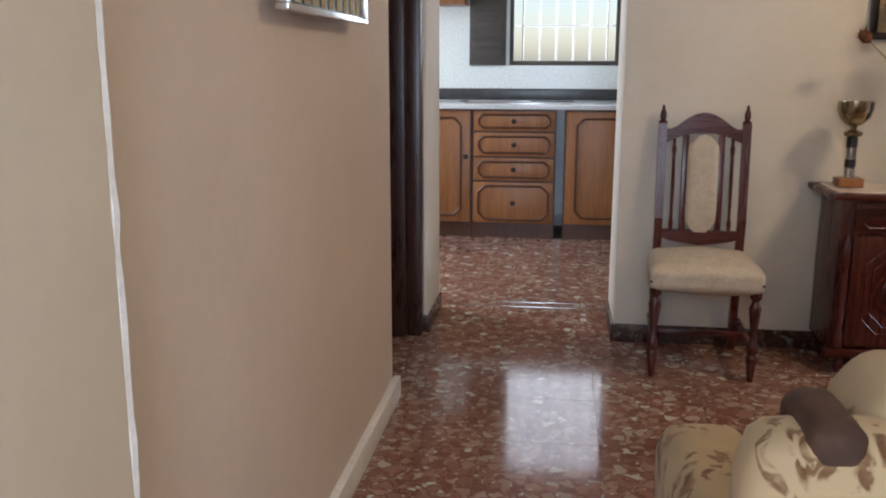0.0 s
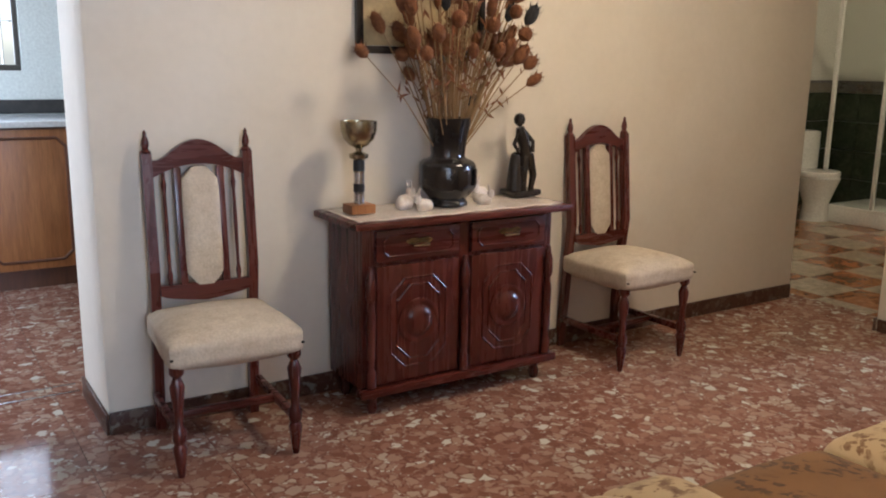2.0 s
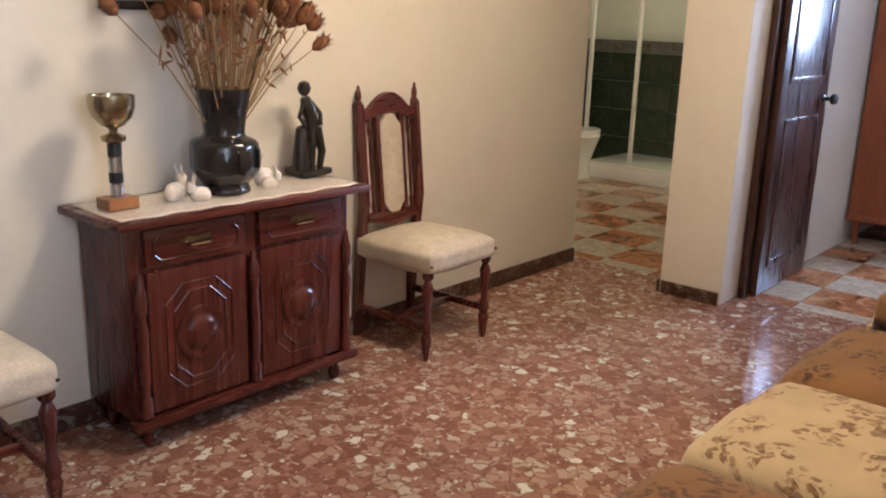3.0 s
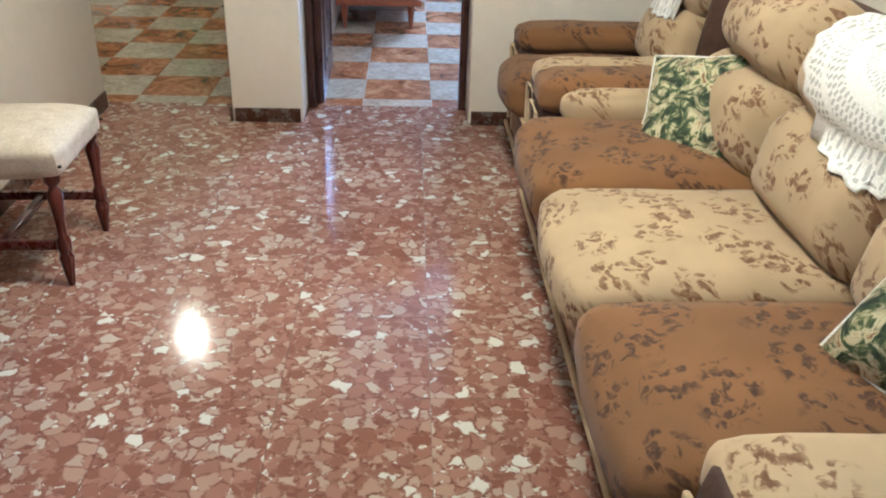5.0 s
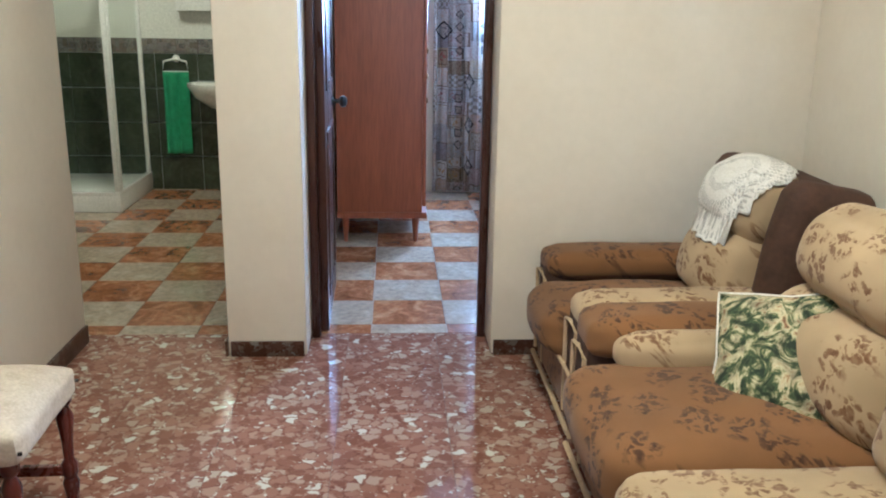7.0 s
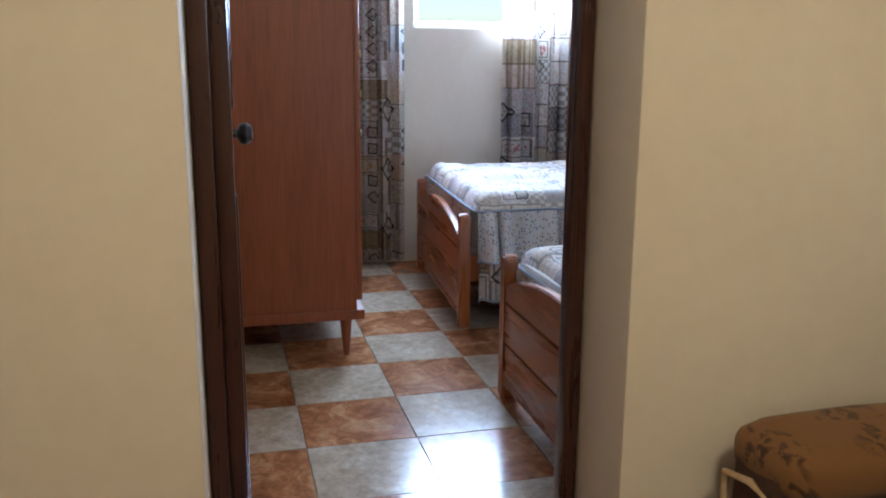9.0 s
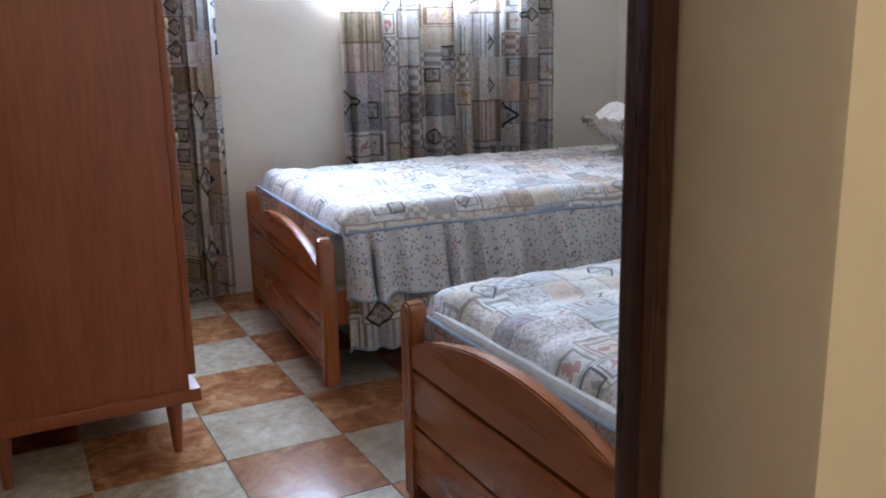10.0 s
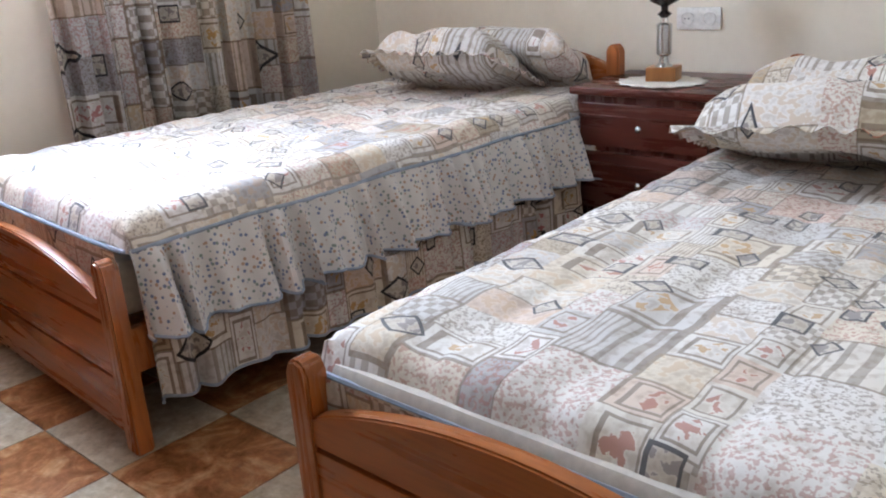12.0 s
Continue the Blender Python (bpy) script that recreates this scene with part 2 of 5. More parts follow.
    layers = ((band(g, 0.0, 0.1), stripes, taupe, 0.6), (band(g, 0.1, 0.19), checks, taupe, 0.6),
              (band(g, 0.19, 0.5), band(square, 0.33, 0.39), taupe, 0.8), (band(g, 0.19, 0.36), sprig, rust, 0.75), (band(g, 0.36, 0.5), sprig, ochre, 0.8),
              (band(g, 0.5, 0.7), blot, ochre, 0.4), (band(g, 0.7, 0.86), op("GREATER_THAN", n2.outputs[0], 0.54), rust, 0.5), (band(g, 0.86, 1.0), op("GREATER_THAN", n2.outputs[0], 0.55), taupe, 0.6),
              (band(hs[2], 0.0, 0.5), op("GREATER_THAN", square, 0.462), taupe, 0.75))
    for where, mark, col, much in layers:
        c = mix(nt, op("MULTIPLY", op("MULTIPLY", where, mark), much), c, col)
    mx, my, mh = grid(cell * 1.25, 0.2)
    mb, nb = op("ABSOLUTE", mx), op("ABSOLUTE", my)
    dia, sq = op("ADD", mb, nb), op("MAXIMUM", mb, nb)
    for where, d, size in ((band(mh[0], 0.0, 0.13), dia, 0.42), (band(mh[0], 0.13, 0.22), sq, 0.34)):
        c = mix(nt, op("MULTIPLY", where, op("LESS_THAN", d, size)), c, mix(nt, blot, tone((0.6, 0.56, 0.5)), tone((0.34, 0.31, 0.3))))
        c = mix(nt, op("MULTIPLY", where, band(d, size * 0.78, size)), c, slate)
    c = mix(nt, 1.0, c, ramp(nt, n.outputs[0], [(0.36, (0.8, 0.76, 0.73)), (0.5, (1.0,) * 3)]), "MULTIPLY")
    nt.links.new(c, b.inputs["Base Color"])
    bump(nt, b, n.outputs[0], 0.15, 0.004)
    return ma


def crochet(name):
    """White cotton lace: rings of openwork, looser towards the rim."""
    ma, nt, b = nodes_of(name, 0.9)
    op = lambda kind, *a: oper(nt, kind, *a)
    sx = nt.nodes.new("ShaderNodeSeparateXYZ")
    nt.links.new(nt.nodes.new("ShaderNodeTexCoord").outputs["UV"], sx.inputs[0])
    turn, rad = sx.outputs[0], sx.outputs[1]
    spokes = op("SINE", op("MULTIPLY", turn, 6.2832 * 72))
    petals = op("SINE", op("MULTIPLY", turn, 6.2832 * 12))
    rings = op("SINE", op("MULTIPLY_ADD", petals, 0.7, op("MULTIPLY", rad, 62.0)))
    zone = ramp(nt, rad, [(0.0, (0, 0, 0)), (0.3, (1, 1, 1)), (0.42, (0, 0, 0)), (0.55, (1, 1, 1)), (0.72, (0, 0, 0)), (0.78, (1, 1, 1)), (0.93, (0, 0, 0))], True)
    hole = op("MULTIPLY", op("GREATER_THAN", op("MULTIPLY", spokes, rings), 0.12), zone)
    n = node(nt, "ShaderNodeTexNoise", Scale=160.0, Detail=2.0)
    nt.links.new(coords(nt, "Object"), n.inputs[0])
    nt.links.new(ramp(nt, n.outputs[0], [(0.35, (0.66, 0.63, 0.57)), (0.6, (0.8, 0.78, 0.73))]), b.inputs["Base Color"])
    nt.links.new(op("SUBTRACT", 1.0, op("MULTIPLY", hole, 0.4)), b.inputs["Alpha"])
    bump(nt, b, n.outputs[0], 0.4, 0.003)
    return ma


def speckled(name):
    """Pale cotton with tiny blue and beige flowers."""
    ma, nt, b = nodes_of(name, 0.9)
    co = coords(nt, "Object")
    v = node(nt, "ShaderNodeTexVoronoi", Scale=74.0)
    nt.links.new(co, v.inputs["Vector"])
    s = nt.nodes.new("ShaderNodeSeparateColor")
    nt.links.new(v.outputs["Color"], s.inputs[0])
    dot = ramp(nt, v.outputs["Distance"], [(0.3, (1, 1, 1)), (0.4, (0, 0, 0))])
    col = ramp(nt, s.outputs[0], [(0.0, (0.15, 0.19, 0.3)), (0.36, (0.4, 0.26, 0.19)), (0.66, (0.6, 0.56, 0.54)), (0.78, (0.2, 0.25, 0.23))], True)
    nt.links.new(mix(nt, dot, (0.6, 0.58, 0.56), col), b.inputs["Base Color"])
    return ma


def pictorial(name):
    """Tapestry cushion face: greens, creams and a few reds in soft blotches."""
    ma, nt, b = nodes_of(name, 0.85)
    co = coords(nt, "Object")
    n = node(nt, "ShaderNodeTexNoise", Scale=15.0, Detail=8.0, Roughness=0.62, Distortion=1.6)
    n2 = node(nt, "ShaderNodeTexNoise", Scale=22.0, Detail=3.0)
    nt.links.new(co, n.inputs[0]), nt.links.new(co, n2.inputs[0])
    c = ramp(nt, n.outputs[0], [(0.38, (0.014, 0.026, 0.012)), (0.46, (0.055, 0.08, 0.03)), (0.5, (0.22, 0.21, 0.1)), (0.55, (0.5, 0.44, 0.28)), (0.61, (0.4, 0.32, 0.17)), (0.66, (0.22, 0.1, 0.05)), (0.72, (0.07, 0.09, 0.035))])
    nt.links.new(mix(nt, 1.0, c, ramp(nt, n2.outputs[0], [(0.35, (0.5,) * 3), (0.55, (1.1,) * 3)]), "MULTIPLY"), b.inputs["Base Color"])
    return ma


wall_white = plain("wall_white", (0.75, 0.69, 0.59), (0.7, 0.63, 0.52), 2.2, 0.75, 0, 0.12, "World", fine=28.0, grain=0.02)
wall_cream = plain("wall_cream", (0.68, 0.57, 0.48), (0.63, 0.52, 0.43), 2.0, 0.75, 0, 0.12, "World", fine=28.0, grain=0.02)
ceiling_paint = plain("ceiling_paint", (0.78, 0.77, 0.74), (0.74, 0.73, 0.7), 1.5, 0.8, 0, 0.1, "World")
terrazzo_floor = terrazzo("terrazzo_floor")
skirting_stone = terrazzo("skirting_stone", 0.25, 0.32)
skirting_white = plain("skirting_white", (0.75, 0.72, 0.67), (0.66, 0.62, 0.56), 5, 0.5)
grout = plain("grout", (0.2, 0.15, 0.12), (0.15, 0.11, 0.09), 8, 0.9)
grout_pale = plain("grout_pale", (0.4, 0.34, 0.28), (0.34, 0.29, 0.24), 8, 0.9)
tile_rust = stone_tile("tile_rust", (0.14, 0.042, 0.016), (0.31, 0.125, 0.05), (0.5, 0.27, 0.14))
tile_beige = stone_tile("tile_beige", (0.32, 0.25, 0.18), (0.41, 0.33, 0.245), (0.5, 0.425, 0.33))
dark_door = wood("dark_door", (0.03, 0.012, 0.009), (0.06, 0.022, 0.014), 0.28)
mahogany = wood("mahogany", (0.05, 0.01, 0.007), (0.11, 0.022, 0.014), 0.27)
mahogany_x = wood("mahogany_x", (0.05, 0.01, 0.007), (0.11, 0.022, 0.014), 0.27, "x")
wardrobe_wood = wood("wardrobe_wood", (0.21, 0.055, 0.02), (0.28, 0.08, 0.03), 0.46, "z", 1.6)
pine = wood("pine", (0.3, 0.085, 0.02), (0.38, 0.12, 0.032), 0.28, "x", 1.8)
pine_z = wood("pine_z", (0.3, 0.085, 0.02), (0.38, 0.12, 0.032), 0.28, "z", 1.8)
kitchen_wood = wood("kitchen_wood", (0.22, 0.085, 0.025), (0.36, 0.15, 0.05), 0.35)
kitchen_dark = wood("kitchen_dark", (0.07, 0.025, 0.012), (0.12, 0.045, 0.02), 0.4)
seat_cloth = plain("seat_cloth", (0.58, 0.5, 0.39), (0.47, 0.39, 0.29), 22, 0.85, 0, 0.3, fine=120)
black_glaze = plain("black_glaze", (0.012, 0.012, 0.014), (0.025, 0.02, 0.018), 9, 0.16)
dark_bronze = plain("dark_bronze", (0.015, 0.012, 0.011), (0.03, 0.022, 0.018), 12, 0.25)
brass = plain("brass", (0.42, 0.36, 0.24), (0.33, 0.27, 0.17), 20, 0.25, 1.0, 0.05)
steel = plain("steel", (0.62, 0.62, 0.62), (0.5, 0.5, 0.5), 15, 0.2, 1.0, 0.05)
black_plastic = plain("black_plastic", (0.012, 0.012, 0.013), (0.02, 0.02, 0.02), 15, 0.3)
ceramic = plain("ceramic", (0.8, 0.79, 0.76), (0.76, 0.75, 0.72), 8, 0.12, 0, 0.0)
figurine_clay = plain("figurine_clay", (0.74, 0.7, 0.66), (0.6, 0.5, 0.42), 40, 0.3)
marble_top = plain("marble_top", (0.72, 0.66, 0.58), (0.62, 0.52, 0.43), 7, 0.25)
crochet_lace = crochet("crochet_lace")
lace = plain("lace", (0.8, 0.78, 0.72), (0.66, 0.63, 0.56), 90, 0.9, 0, 0.6, fine=200)
counter_stone = plain("counter_stone", (0.68, 0.7, 0.7), (0.6, 0.62, 0.62), 12, 0.18)
splash_tile = plain("splash_tile", (0.72, 0.77, 0.74), (0.68, 0.73, 0.7), 3, 0.2, 0, 0.05)
splash_dark = plain("splash_dark", (0.03, 0.03, 0.032), (0.05, 0.05, 0.05), 10, 0.25)
green_tile = stone_tile("green_tile", (0.024, 0.032, 0.02), (0.04, 0.05, 0.032), (0.065, 0.077, 0.052))
white_tile = plain("white_tile", (0.72, 0.71, 0.66), (0.68, 0.67, 0.62), 4, 0.2, 0, 0.05)
border_tile = patchwork("border_tile", 0.3, 20.0)
towel_green = plain("towel_green", (0.05, 0.3, 0.13), (0.035, 0.22, 0.095), 25, 0.95, 0, 0.6, fine=200)
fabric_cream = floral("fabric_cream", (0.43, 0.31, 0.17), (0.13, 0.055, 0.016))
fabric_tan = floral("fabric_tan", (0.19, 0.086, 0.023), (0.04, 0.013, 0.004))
velvet = plain("velvet", (0.045, 0.02, 0.01), (0.075, 0.034, 0.018), 18, 0.8, 0, 0.3)
piping = plain("piping", (0.52, 0.38, 0.22), (0.44, 0.31, 0.17), 20, 0.8)
cushion_print = pictorial("cushion_print")
# One print toned per surface; bed tops palest, window light on them included.
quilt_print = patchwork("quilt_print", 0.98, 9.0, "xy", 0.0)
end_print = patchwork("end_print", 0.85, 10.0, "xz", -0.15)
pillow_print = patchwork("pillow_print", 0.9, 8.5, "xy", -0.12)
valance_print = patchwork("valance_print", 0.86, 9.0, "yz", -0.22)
speckle_print = speckled("speckle_print")
trim_blue = plain("trim_blue", (0.3, 0.36, 0.45), (0.24, 0.29, 0.37), 20, 0.9)
mattress_cloth = plain("mattress_cloth", (0.6, 0.57, 0.52), (0.5, 0.47, 0.43), 10, 0.9)
dry_stem = plain("dry_stem", (0.34, 0.22, 0.1), (0.24, 0.14, 0.06), 30, 0.85)
dry_head = plain("dry_head", (0.25, 0.1, 0.035), (0.14, 0.05, 0.02), 60, 0.95, 0, 0.8, fine=200)
dark_head = plain("dark_head", (0.012, 0.013, 0.016), (0.03, 0.03, 0.03), 60, 0.95, 0, 0.8, fine=200)
shutter_paint = plain("shutter_paint", (0.04, 0.035, 0.028), (0.06, 0.05, 0.04), 10, 0.5)
aged_paper = plain("aged_paper", (0.55, 0.42, 0.22), (0.46, 0.34, 0.17), 9, 0.7)
socket_plastic = plain("socket_plastic", (0.74, 0.73, 0.7), (0.7, 0.69, 0.66), 10, 0.35, 0, 0.02)

curtain_print = patchwork("curtain_print", 0.78, 7.0, "yz", -0.25)
_nt = curtain_print.node_tree
_b = _nt.nodes["Principled BSDF"]
_tr = _nt.nodes.new("ShaderNodeBsdfTranslucent")
_mx = _nt.nodes.new("ShaderNodeMixShader")
_mx.inputs[0].default_value = 0.3
_nt.links.new(_b.inputs["Base Color"].links[0].from_socket, _tr.inputs[0])
_nt.links.new(_b.outputs[0], _mx.inputs[1]), _nt.links.new(_tr.outputs[0], _mx.inputs[2])
_nt.links.new(_mx.outputs[0], _nt.nodes["Material Output"].inputs[0])

shower_glass, _nt, _b = nodes_of("shower_glass", 0.08)
_b.inputs["Base Color"].default_value = (0.9, 0.93, 0.9, 1)
_b.inputs["Transmission Weight"].default_value = 1.0
_b.inputs["IOR"].default_value = 1.02
mirror_glass, _nt, _b = nodes_of("mirror_glass", 0.03, 1.0)
_b.inputs["Base Color"].default_value = (0.85, 0.87, 0.86, 1)
lamp_glow, _nt, _b = nodes_of("lamp_glow", 0.4)
_b.inputs["Emission Color"].default_value = (1.0, 0.82, 0.5, 1)
_b.inputs["Emission Strength"].default_value = 150.0
room_glow, _nt, _b = nodes_of("room_glow", 0.4)
_b.inputs["Emission Color"].default_value = (1.0, 0.81, 0.54, 1)
_b.inputs["Emission Strength"].default_value = 37.0


# ---- mesh helpers ----
def merge(bm, part, m=None):
    me = bpy.data.meshes.new("tmp")
    part.to_mesh(me)
    part.free()
    if m is not None:
        me.transform(m)
    bm.from_mesh(me)
    bpy.data.meshes.remove(me)
    return bm


def box(bm, lo, hi, bev=0.0, m=None, seg=2):
    t = bmesh.new()
    bmesh.ops.create_cube(t, size=1)
    for v in t.verts:
        v.co = [lo[i] + (v.co[i] + 0.5) * (hi[i] - lo[i]) for i in range(3)]
    if bev:
        bmesh.ops.bevel(t, geom=t.edges[:], offset=bev, segments=seg, profile=0.6, affect="EDGES")
    return merge(bm, t, m)


def prism(bm, outline, d0, d1, axis="y", bev=0.0, m=None):
    """An outline (a, b) pushed from d0 to d1 along an axis."""
    t = bmesh.new()
    put = {"y": lambda a, b, d: (a, d, b), "x": lambda a, b, d: (d, a, b), "z": lambda a, b, d: (a, b, d)}[axis]
    f = t.faces.new([t.verts.new(put(a, b, d0)) for a, b in outline])
    r = bmesh.ops.extrude_face_region(t, geom=[f])
    off = Vector(put(0, 0, d1 - d0))
    for v in (g for g in r["geom"] if isinstance(g, bmesh.types.BMVert)):
        v.co += off
    bmesh.ops.recalc_face_normals(t, faces=t.faces)
    if bev:
        bmesh.ops.bevel(t, geom=[e for e in t.edges if e.calc_face_angle(0) > 0.6], offset=bev, segments=2, affect="EDGES")
    return merge(bm, t, m)


def lathe(bm, prof, at=(0, 0, 0), n=16, m=None):
    t = bmesh.new()
    rings = []
    for r, z in prof:
        rings.append([t.verts.new((at[0] + r * math.cos(2 * math.pi * i / n), at[1] + r * math.sin(2 * math.pi * i / n), at[2] + z)) for i in range(n)])
    for a, b in zip(rings, rings[1:]):
        for i in range(n):
            t.faces.new((a[i], a[(i + 1) % n], b[(i + 1) % n], b[i]))
    t.faces.new(rings[0][::-1]), t.faces.new(rings[-1])
    bmesh.ops.recalc_face_normals(t, faces=t.faces)
    return merge(bm, t, m)


def tube(bm, pts, r, n=8, m=None):
    t = bmesh.new()
    pts = [Vector(p) for p in pts]
    rs = r if isinstance(r, (list, tuple)) else [r] * len(pts)
    rings = []
    for i, p in enumerate(pts):
        d = (pts[min(i + 1, len(pts) - 1)] - pts[max(i - 1, 0)]).normalized()
        a = d.orthogonal().normalized() if abs(d.z) > 0.9 else d.cross(Vector((0, 0, 1))).normalized()
        b = d.cross(a)
        rings.append([t.verts.new(p + rs[i] * (math.cos(2 * math.pi * k / n) * a + math.sin(2 * math.pi * k / n) * b)) for k in range(n)])
    for a, b in zip(rings, rings[1:]):
        for k in range(n):
            t.faces.new((a[k], a[(k + 1) % n], b[(k + 1) % n], b[k]))
    t.faces.new(rings[0][::-1]), t.faces.new(rings[-1])
    bmesh.ops.recalc_face_normals(t, faces=t.faces)
    return merge(bm, t, m)


def soft(bm, lo, hi, r, bulge=(0, 0, 0), cuts=9, lump=0.004, m=None):
    """A stuffed block: rounded edges, swelling faces, slight lumps."""
    t = bmesh.new()
    bmesh.ops.create_cube(t, size=2)
    bmesh.ops.subdivide_edges(t, edges=t.edges[:], cuts=cuts, use_grid_fill=True)
    h = [(hi[i] - lo[i]) / 2 for i in range(3)]
    c = Vector([(hi[i] + lo[i]) / 2 for i in range(3)])
    rr = [min(r, q * 0.99) for q in h]
    for v in t.verts:
        p = v.co.copy()
        q = Vector([p[i] * h[i] for i in range(3)])
        inner = Vector([max(-(h[i] - rr[i]), min(h[i] - rr[i], q[i])) for i in range(3)])
        d = q - inner
        u = Vector([d[i] / rr[i] for i in range(3)])
        if u.length > 0:
            u.normalize()
            q = inner + Vector([u[i] * rr[i] for i in range(3)])
        for i in range(3):
            j, k = (i + 1) % 3, (i + 2) % 3
            q[i] += p[i] * bulge[i] * (1 - p[j] ** 2) * (1 - p[k] ** 2)
        w = c + q
        w += lump * noise.noise_vector(w * 7)
        v.co = w
    return merge(bm, t, m)


def sheet(bm, f, nu, nv, m=None):
    t = bmesh.new()
    g = [[t.verts.new(f(i / nu, j / nv)) for j in range(nv + 1)] for i in range(nu + 1)]
    for i in range(nu):
        for j in range(nv):
            t.faces.new((g[i][j], g[i + 1][j], g[i + 1][j + 1], g[i][j + 1]))
    return merge(bm, t, m)


def thing(name, m, label, category, group="", kind=""):
    ob = new(name)
    ob.empty_display_size = 0.1
    ob.matrix_basis = m
    return tagged(ob, label, category, group, kind)


def part(name, bm, ma, parent=None, smooth=True, thick=0.0, label=""):
    me = bpy.data.meshes.new(name)
    bm.to_mesh(me)
    bm.free()
    me.materials.append(ma)
    for p in me.polygons:
        p.use_smooth = smooth
    if smooth:
        me.set_sharp_from_angle(angle=radians(40))
    ob = new(name, me)
    ob.parent = parent
    if thick:
        s = ob.modifiers.new("thick", "SOLIDIFY")
        s.thickness = thick
    return tagged(ob, label) if label else ob


def pieces(name, bm, ma, parent=None, smooth=True, label=""):
    """One part for each separate piece of the mesh."""
    left = set(bm.verts)
    while left:
        island, todo = set(), [next(iter(left))]
        while todo:
            v = todo.pop()
            if v in island:
                continue
            island.add(v)
            todo += [e.other_vert(v) for e in v.link_edges]
        left -= island
        one = bmesh.new()
        idx = {v: one.verts.new(v.co) for v in sorted(island, key=lambda q: q.index)}
        for f_ in {f_ for v in island for f_ in v.link_faces}:
            one.faces.new([idx[v] for v in f_.verts])
        bmesh.ops.recalc_face_normals(one, faces=one.faces)
        part(name, one, ma, parent, smooth, 0.0, label)
    bm.free()


def structure(name, boxes, ma, label, bev=0.0, category="wall"):
    bm = bmesh.new()
    for lo, hi in boxes:
        box(bm, lo, hi, bev)
    return tagged(part(name, bm, ma, None, bev > 0), label, category, "", "structure")


I4 = Matrix.Identity(4)
CEIL = 2.6

# ---- structure ----
NY, EX = 4.115, 4.305          # faces of the living room's north and east walls
KT, ET = 4.56, 4.57            # back of the north wall, tile edge in the east wall's openings
structure("wall_north", [((0.64, NY, 0), (EX + 0.19, KT, CEIL)), ((-0.235, NY, 2.25), (0.64, KT, CEIL)), ((-0.45, NY + 0.02, 0), (-0.235, KT, CEIL)), ((-1.5, NY + 0.02, 0), (-0.45, KT, CEIL))],
          wall_white, "white plastered wall with an opening to the kitchen", 0.012)
structure("wall_east", [((EX, 3.118, 0), (ET + 0.004, 3.455, CEIL)), ((EX, 3.455, 2.1), (ET + 0.004, NY - 0.002, CEIL)), ((EX, 2.322, 2.1), (ET + 0.004, 3.118, CEIL)), ((EX, 0.9, 0), (ET + 0.004, 2.322, CEIL))],
          wall_white, "cream white plastered wall with two doorways", 0.012)
structure("wall_west", [((-0.45, 1.3, 0), (-0.24, 3.28, CEIL)), ((-0.45, 3.28, 2.12), (-0.3, NY + 0.02, CEIL))], wall_cream, "cream plastered wall beside the entrance passage", 0.01)
# Pier takes the lighter wall colour to carry the cooler light on its face.
structure("wall_west_pier", [((-0.47, -1.7, 0), (-0.175, 1.19, CEIL)), ((-0.47, 1.19, 0), (-0.243, 1.3, CEIL))], wall_white, "plastered pier with a worn vertical edge", 0.02)
bm = bmesh.new()
tube(bm, [(-0.183 + 0.004 * noise.noise(Vector((0, 0, k * 0.9))), 1.182 + 0.004 * noise.noise(Vector((3, 0, k * 1.1))), CEIL * k / 60) for k in range(61)],
     [0.011 + 0.003 * noise.noise(Vector((7, 0, k * 1.3))) for k in range(61)], 8)
tagged(part("corner_bead", bm, skirting_white), "chipped white plaster corner of the pier", "trim", "", "structure")
structure("wall_south", [((0.95, 0.9, 0), (EX, 1.02, CEIL)), ((0.95, -1.7, 0), (1.07, 0.9, CEIL))], wall_white, "plain plastered wall behind the sofa")
structure("wall_entrance", [((-0.47, -1.82, 2.4), (1.07, -1.7, CEIL))], wall_white, "lintel over the assumed entrance opening")
structure("wall_passage", [((-1.6, 2.9, 0), (-1.5, KT, CEIL)), ((-1.5, 2.9, 0), (-0.45, 3.0, CEIL))], wall_white, "plain wall beyond the side doorway")
# The opening in the west side is made up to hold the fill lamp.
structure("wall_kitchen", [((-2.2, 7.0, 0), (-0.03, 7.2, 1.24)), ((-0.03, 7.0, 0), (0.8, 7.2, 1.24)), ((0.8, 7.0, 0), (2.6, 7.2, CEIL)), ((-2.2, 7.0, 1.24), (-0.03, 7.2, CEIL)), ((-0.03, 7.0, 2.25), (0.8, 7.2, CEIL)),
                           ((-2.3, KT, 0), (-2.2, 7.2, 1.1)), ((-2.3, KT, 2.1), (-2.2, 7.2, CEIL)), ((-2.3, KT, 1.1), (-2.2, 5.2, 2.1)), ((-2.3, 6.2, 1.1), (-2.2, 7.2, 2.1)), ((2.6, KT, 0), (2.7, 7.2, CEIL))], splash_tile, "pale tiled kitchen wall with a window and an added side opening")
structure("wall_bathroom", [((7.95, 3.2, 0), (8.1, 6.4, CEIL)), ((4.4, 6.3, 0), (7.95, 6.4, CEIL)), ((ET + 0.004, 3.2, 0), (7.95, 3.3, CEIL)), ((4.4, KT, 0), (4.5, 6.3, CEIL))], white_tile, "white tiled bathroom wall")
